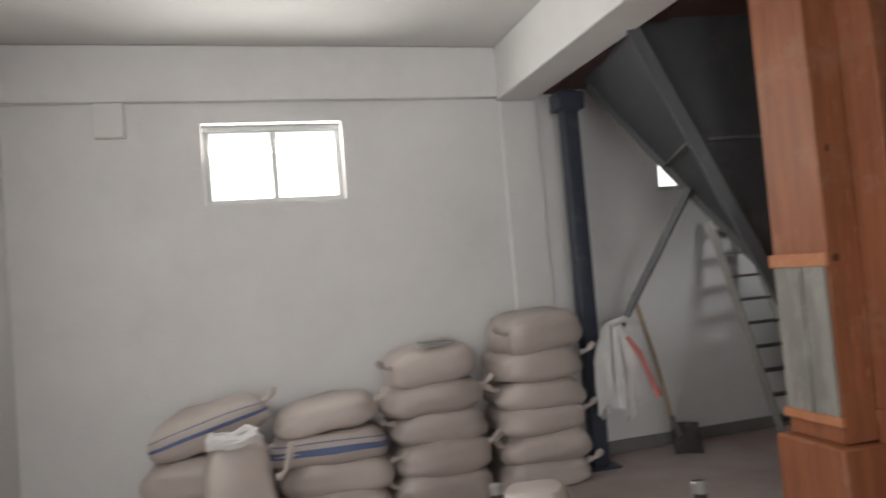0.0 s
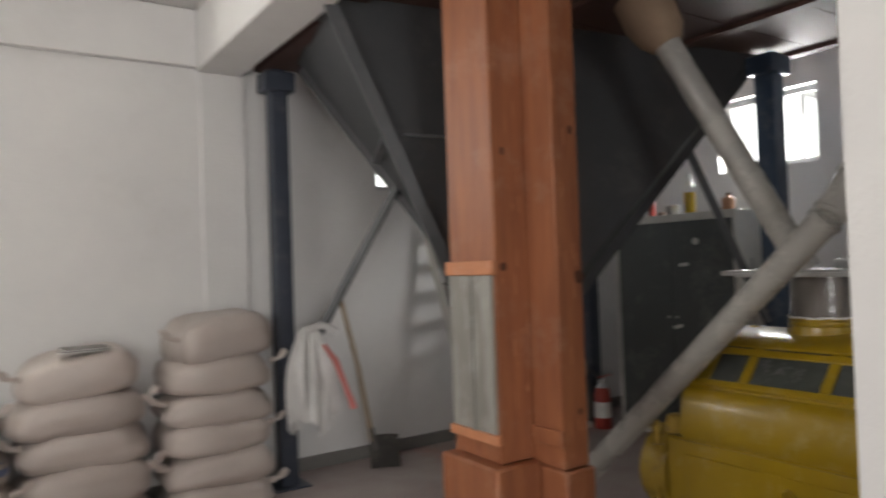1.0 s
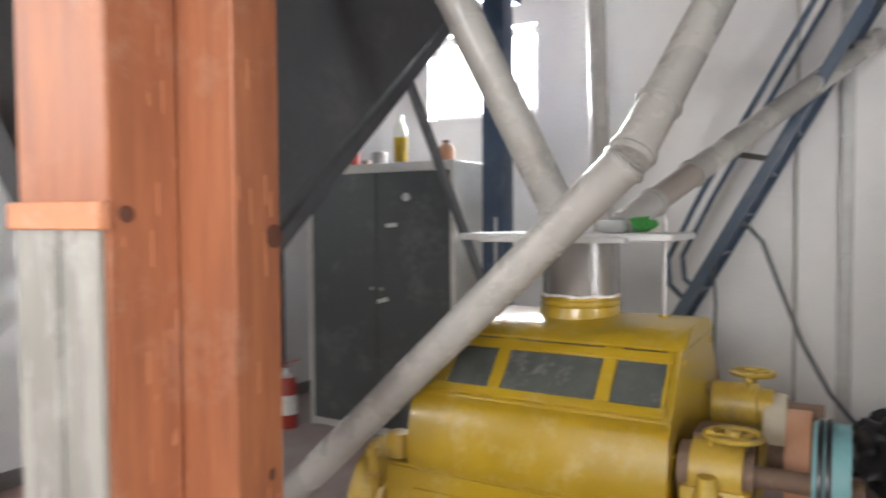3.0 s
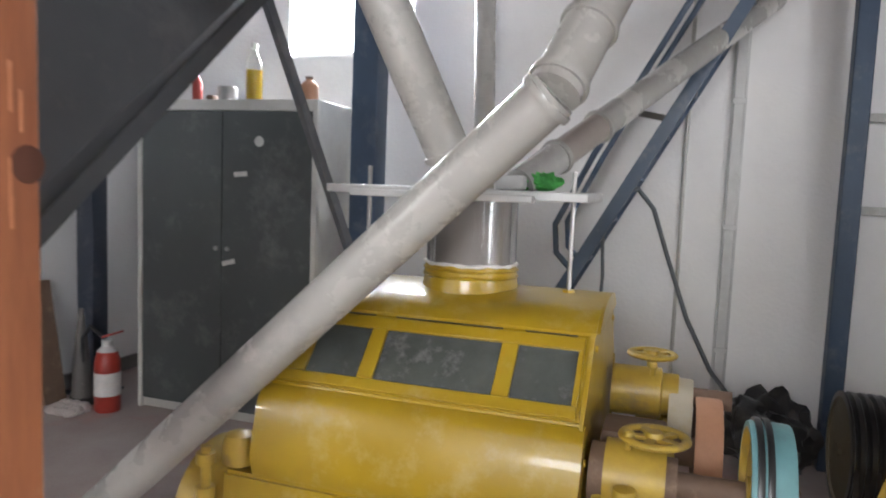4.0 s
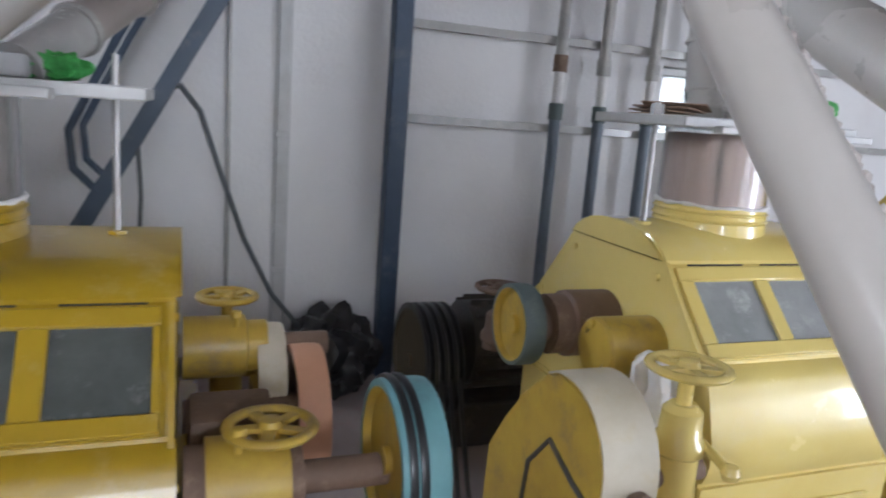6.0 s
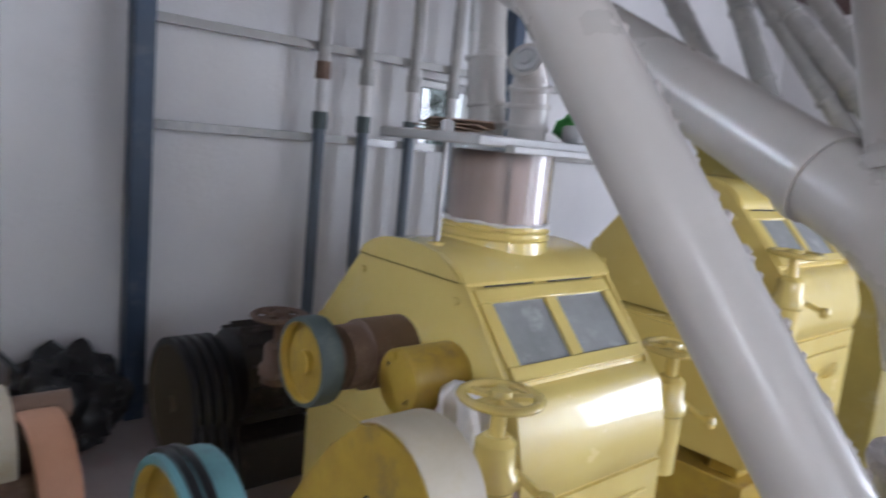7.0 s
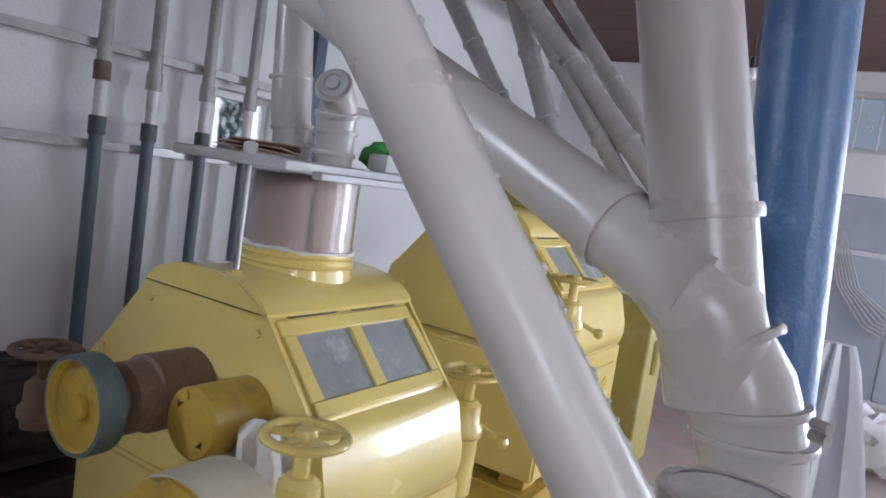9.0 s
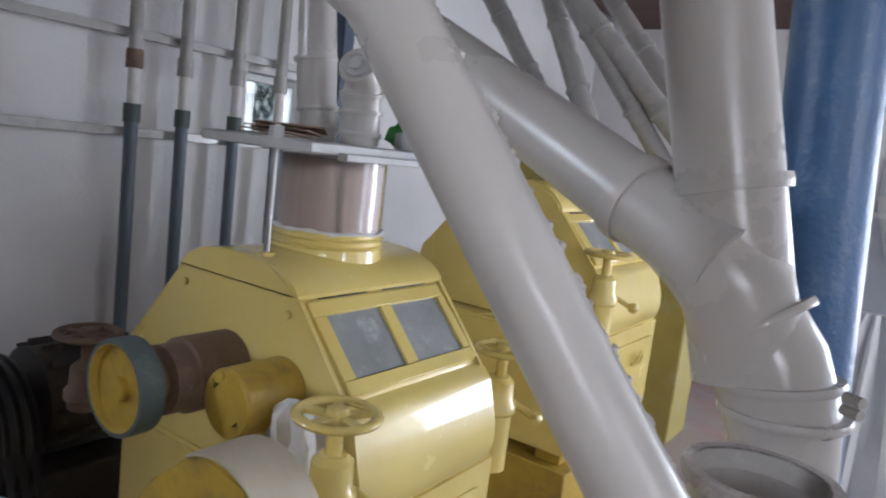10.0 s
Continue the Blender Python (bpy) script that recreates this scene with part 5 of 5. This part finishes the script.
for p, d, r in (((4.195, -0.35, 1.50), (0, 0, 1), 0.055), ((4.195, -0.349, 1.56), (0, 0.05, 1), 0.056), ((4.192, -0.343, 1.61), (-0.1, 0.2, 1), 0.055), ((4.165, -0.285, 1.677), (-0.3, 0.8, 0.4), 0.045)):
    part("ring", ring_at(B(), p, d, r, 0.014, 0.006), PIPELIGHT, e2)
part("cap", lathe(B(), [(0, 0.008), (0.016, 0.008), (0.018, 0.0), (0.026, 0.0), (0.028, 0.006), (0.036, 0.006), (0.04, 0.0)], 26, axis((4.162, -0.278, 1.682), (-0.3, 0.85, 0.35))), PLATE, e2)
for (gx, gy, gz), sz in (((4.15, -0.53, 1.469), (0.10, 0.16, 0.09)), ((4.42, 1.42, 1.434), (0.07, 0.16, 0.07))):
    gb = B()
    bmesh.ops.create_icosphere(gb, subdivisions=3, radius=1)
    for v in gb.verts:
        q = v.co.copy()
        v.co = Vector((gx + q.x * sz[0] * 0.6, gy + q.y * sz[1] * 0.6, gz + (q.z + 0.9) * sz[2] * 0.5)) + q * noise.noise(q * 5) * 0.025
        v.co.z = max(v.co.z, gz)
    tagged(part("green_net", gb, GREEN), "crumpled green mesh bag lying on the mill plate", "mesh bag")
    box_m = B()
    box(box_m, (gx - 0.10, gy + 0.02, gz), (gx - 0.03, gy + 0.12, gz + 0.05), 0.012, seg=2)
    tagged(part("grey_lump", box_m, PLATE), "small grey block on the mill plate", "block")
cardb = thing("cardboard_scrap", (4.36, -0.14, 1.469), "torn brown cardboard scraps on the mill plate", "cardboard")
for k in range(4):
    part("sheet", box(B(), (-0.09, -0.05, 0), (0.09, 0.05, 0.004), 0, Matrix.Translation((4.35 - 0.02 * k, -0.16 - 0.01 * k, 1.470 + 0.008 * k)) @ Matrix.Rotation(radians(20 * k - 20), 4, "Z") @ Matrix.Rotation(radians(3 * k), 4, "X")), CARD, cardb)

# ---- north end of the large mill ----
part("side_cover", sweep(B(), [(4.02, 2.25, 0.30), (4.02, 2.42, 0.30)], [0.24, 0.24], 32), YELLOWOLD, mill_a, "rounded yellow side cover")
part("spring_rod", rod(B(), (3.80, 2.30, 0.05), (3.80, 2.30, 0.60), 0.016, 12), YELLOWOLD, mill_a)
for z in (0.15, 0.30, 0.45, 0.56):
    part("rod_nut", lathe(B(), [(0, -0.02), (0.03, -0.018), (0.03, 0.018), (0, 0.02)], 12, Matrix.Translation((3.80, 2.30, z))), YELLOWOLD, mill_a)
part("bracket", lathe(B(), [(0, 0), (0.055, 0), (0.055, 0.06), (0.045, 0.09), (0.02, 0.1), (0, 0.1)], 22, Matrix.Translation((3.84, 2.20, 0.55))), YELLOWOLD, mill_a)
part("dark_clamp", box(B(), (3.74, 0.98, 0.585), (3.86, 1.04, 0.615), 0.006), DARKIRON, mill_a)
part("valve_body", lathe(B(), [(0, 0), (0.04, 0.0), (0.05, 0.03), (0.035, 0.07), (0.03, 0.12), (0, 0.13)], 20, Matrix.Translation((3.83, 1.03, 0.553))), YELLOWOLD, mill_a)

# ---- south end ----
fb = hanging_film("plastic_bag", "tall translucent white plastic sack hanging by the post", (2.91, -0.47, 1.27), 1.25, 0.10, 11, PLASTICBAG, 1.25, 11)
for k in range(6):
    hb = B()
    bmesh.ops.create_icosphere(hb, subdivisions=3, radius=1)
    cx, cy = 2.35 + 0.3 * (k % 3), -4.3 - 0.35 * (k // 3)
    for v in hb.verts:
        q = v.co.copy()
        v.co = Vector((cx + q.x * 0.26, cy + q.y * 0.22, 0.16 + q.z * 0.16)) + q * noise.noise(q * 3 + Vector((k, 0, 0))) * 0.09
        v.co.z = max(v.co.z, 0.0)
    tagged(part("empty_sack", hb, PLASTICBAG), "heap of empty white sacks on the floor", "sack", "heaped empty sacks")
grille = thing("window_grille", (2.1, -6.38, 1.9), "white wrought iron window grille with scrolls", "grille")
for k in range(13):
    x = 1.15 + k * 0.192
    part("bar", rod(B(), (x, -6.385, 2.3), (x, -6.385, 2.84), 0.008, 8), FRAMEWHITE, grille)
for k in range(12):
    x = 1.246 + k * 0.192
    for sgn in (-1, 1):
        pts = [(x + sgn * (0.005 + 0.03 * f) * math.cos(f * 7), -6.385, 2.57 + sgn * 0.05 + 0.05 * math.sin(f * 7) * f) for f in [i / 14 for i in range(15)]]
        part("scroll", sweep(B(), pts, 0.005, 6), FRAMEWHITE, grille)
gate = thing("sheet_gate", (2.1, -6.38, 0), "pale grey-blue sheet metal gate below the grille", "gate")
for k in range(4):
    part("panel", box(B(), (0.92 + 0.6 * k, -6.399, 0.05), (1.505 + 0.6 * k, -6.37, 1.35), 0.01), PANELGREY, gate)
    part("panel", box(B(), (0.92 + 0.6 * k, -6.399, 1.40), (1.505 + 0.6 * k, -6.37, 1.90), 0.01), PANELGREY, gate)
cbun = thing("cable_bundle", (3.0, -6.3, 0.5), "loose bundle of pale cables hanging on the wall", "cable")
for k in range(7):
    o = 0.02 * k
    part("strand", sweep(B(), [(3.30 - o, -6.33, 1.55), (3.15 - o * 1.5, -6.30, 1.05), (2.9 - o * 2, -6.28, 0.72 + o), (2.6 - o, -6.28, 0.6 + o * 2)], 0.008, 6), PLATE, cbun)
bulb = thing("light_bulb", (3.82, -4.0, 2.5), "unlit bulb hanging on a thin wire", "lamp")
part("wire", rod(B(), (3.82, -4.0, 2.6), (3.82, -4.0, 3.0), 0.004, 6), CABLE, bulb)
part("socket", rod(B(), (3.82, -4.0, 2.53), (3.82, -4.0, 2.6), 0.02, 12), RUBBER, bulb)
part("globe", lathe(B(), [(0, -0.05), (0.03, -0.035), (0.035, -0.01), (0.028, 0.02), (0.016, 0.045), (0, 0.045)], 18, Matrix.Translation((3.82, -4.0, 2.49))), WHITESEAL, bulb)
olive = thing("control_box", (3.95, -2.9, 0), "tall dull olive metal box behind the mills", "box")
part("body", box(B(), (3.85, -3.1, 0), (4.3, -2.75, 0.95), 0.01), YELLOWDIM, olive)
part("knob", rod(B(), (3.84, -2.9, 0.75), (3.85, -2.9, 0.55), 0.03, 12), YELLOWDIM, olive)
bench = thing("steel_bracket", (3.6, -4.2, 0), "black steel machine bracket standing on the floor", "bracket")
for a, b in (((3.55, -4.3, 0), (3.60, -4.25, 0.6)), ((3.55, -4.0, 0), (3.60, -3.95, 0.6)), ((3.552, -4.25, 0.5), (3.598, -4.0, 0.55)), ((3.552, -4.25, 0.2), (3.598, -4.0, 0.25))):
    part("bar", box(B(), a, b, 0.004), DARKIRON, bench)

# ---- hand truck near the sacks ----
truck = thing("hand_truck", (0.9, 1.4, 0), "black tubular hand truck standing upright", "hand truck")
for x, y in ((0.63, 1.55), (1.16, 1.25)):
    part("upright", rod(B(), (x, y, 0.06), (x, y, 0.895), 0.02, 16), RUBBER, truck)
    part("grip", lathe(B(), [(0.0, 0.0), (0.014, 0.0), (0.014, -0.03), (0.021, -0.03), (0.0225, -0.002), (0.016, 0.004)], 16, Matrix.Translation((x, y, 0.90))), STEEL, truck)
    part("wheel", lathe(B(), [(0, -0.02), (0.06, -0.02), (0.075, -0.01), (0.075, 0.01), (0.06, 0.02), (0, 0.02)], 24, axis((x + 0.03, y + 0.06, 0.075), (0.87, -0.5, 0))), RUBBER, truck)
for z in (0.2, 0.45, 0.7):
    part("crossbar", rod(B(), (0.63, 1.55, z), (1.16, 1.25, z), 0.014, 12), RUBBER, truck)
part("toe_plate", box(B(), (-0.3, -0.2, 0), (0.3, 0.0, 0.012), 0.003, Matrix.Translation((0.9, 1.4, 0.0)) @ Matrix.Rotation(radians(-29.5), 4, "Z")), DARKIRON, truck)
sack((0.80, 1.68, 0.42), 0.34, 0.30, 0.82, -30, 91, (), "full white sack standing behind the hand truck")
duct = thing("wall_duct", (-1.0, 4.67, 2.9), "short pale box duct under the wall beam", "duct")
part("box", box(B(), (-1.06, 4.64, 2.72), (-0.86, 4.699, 2.968), 0.006), PLASTER, duct)
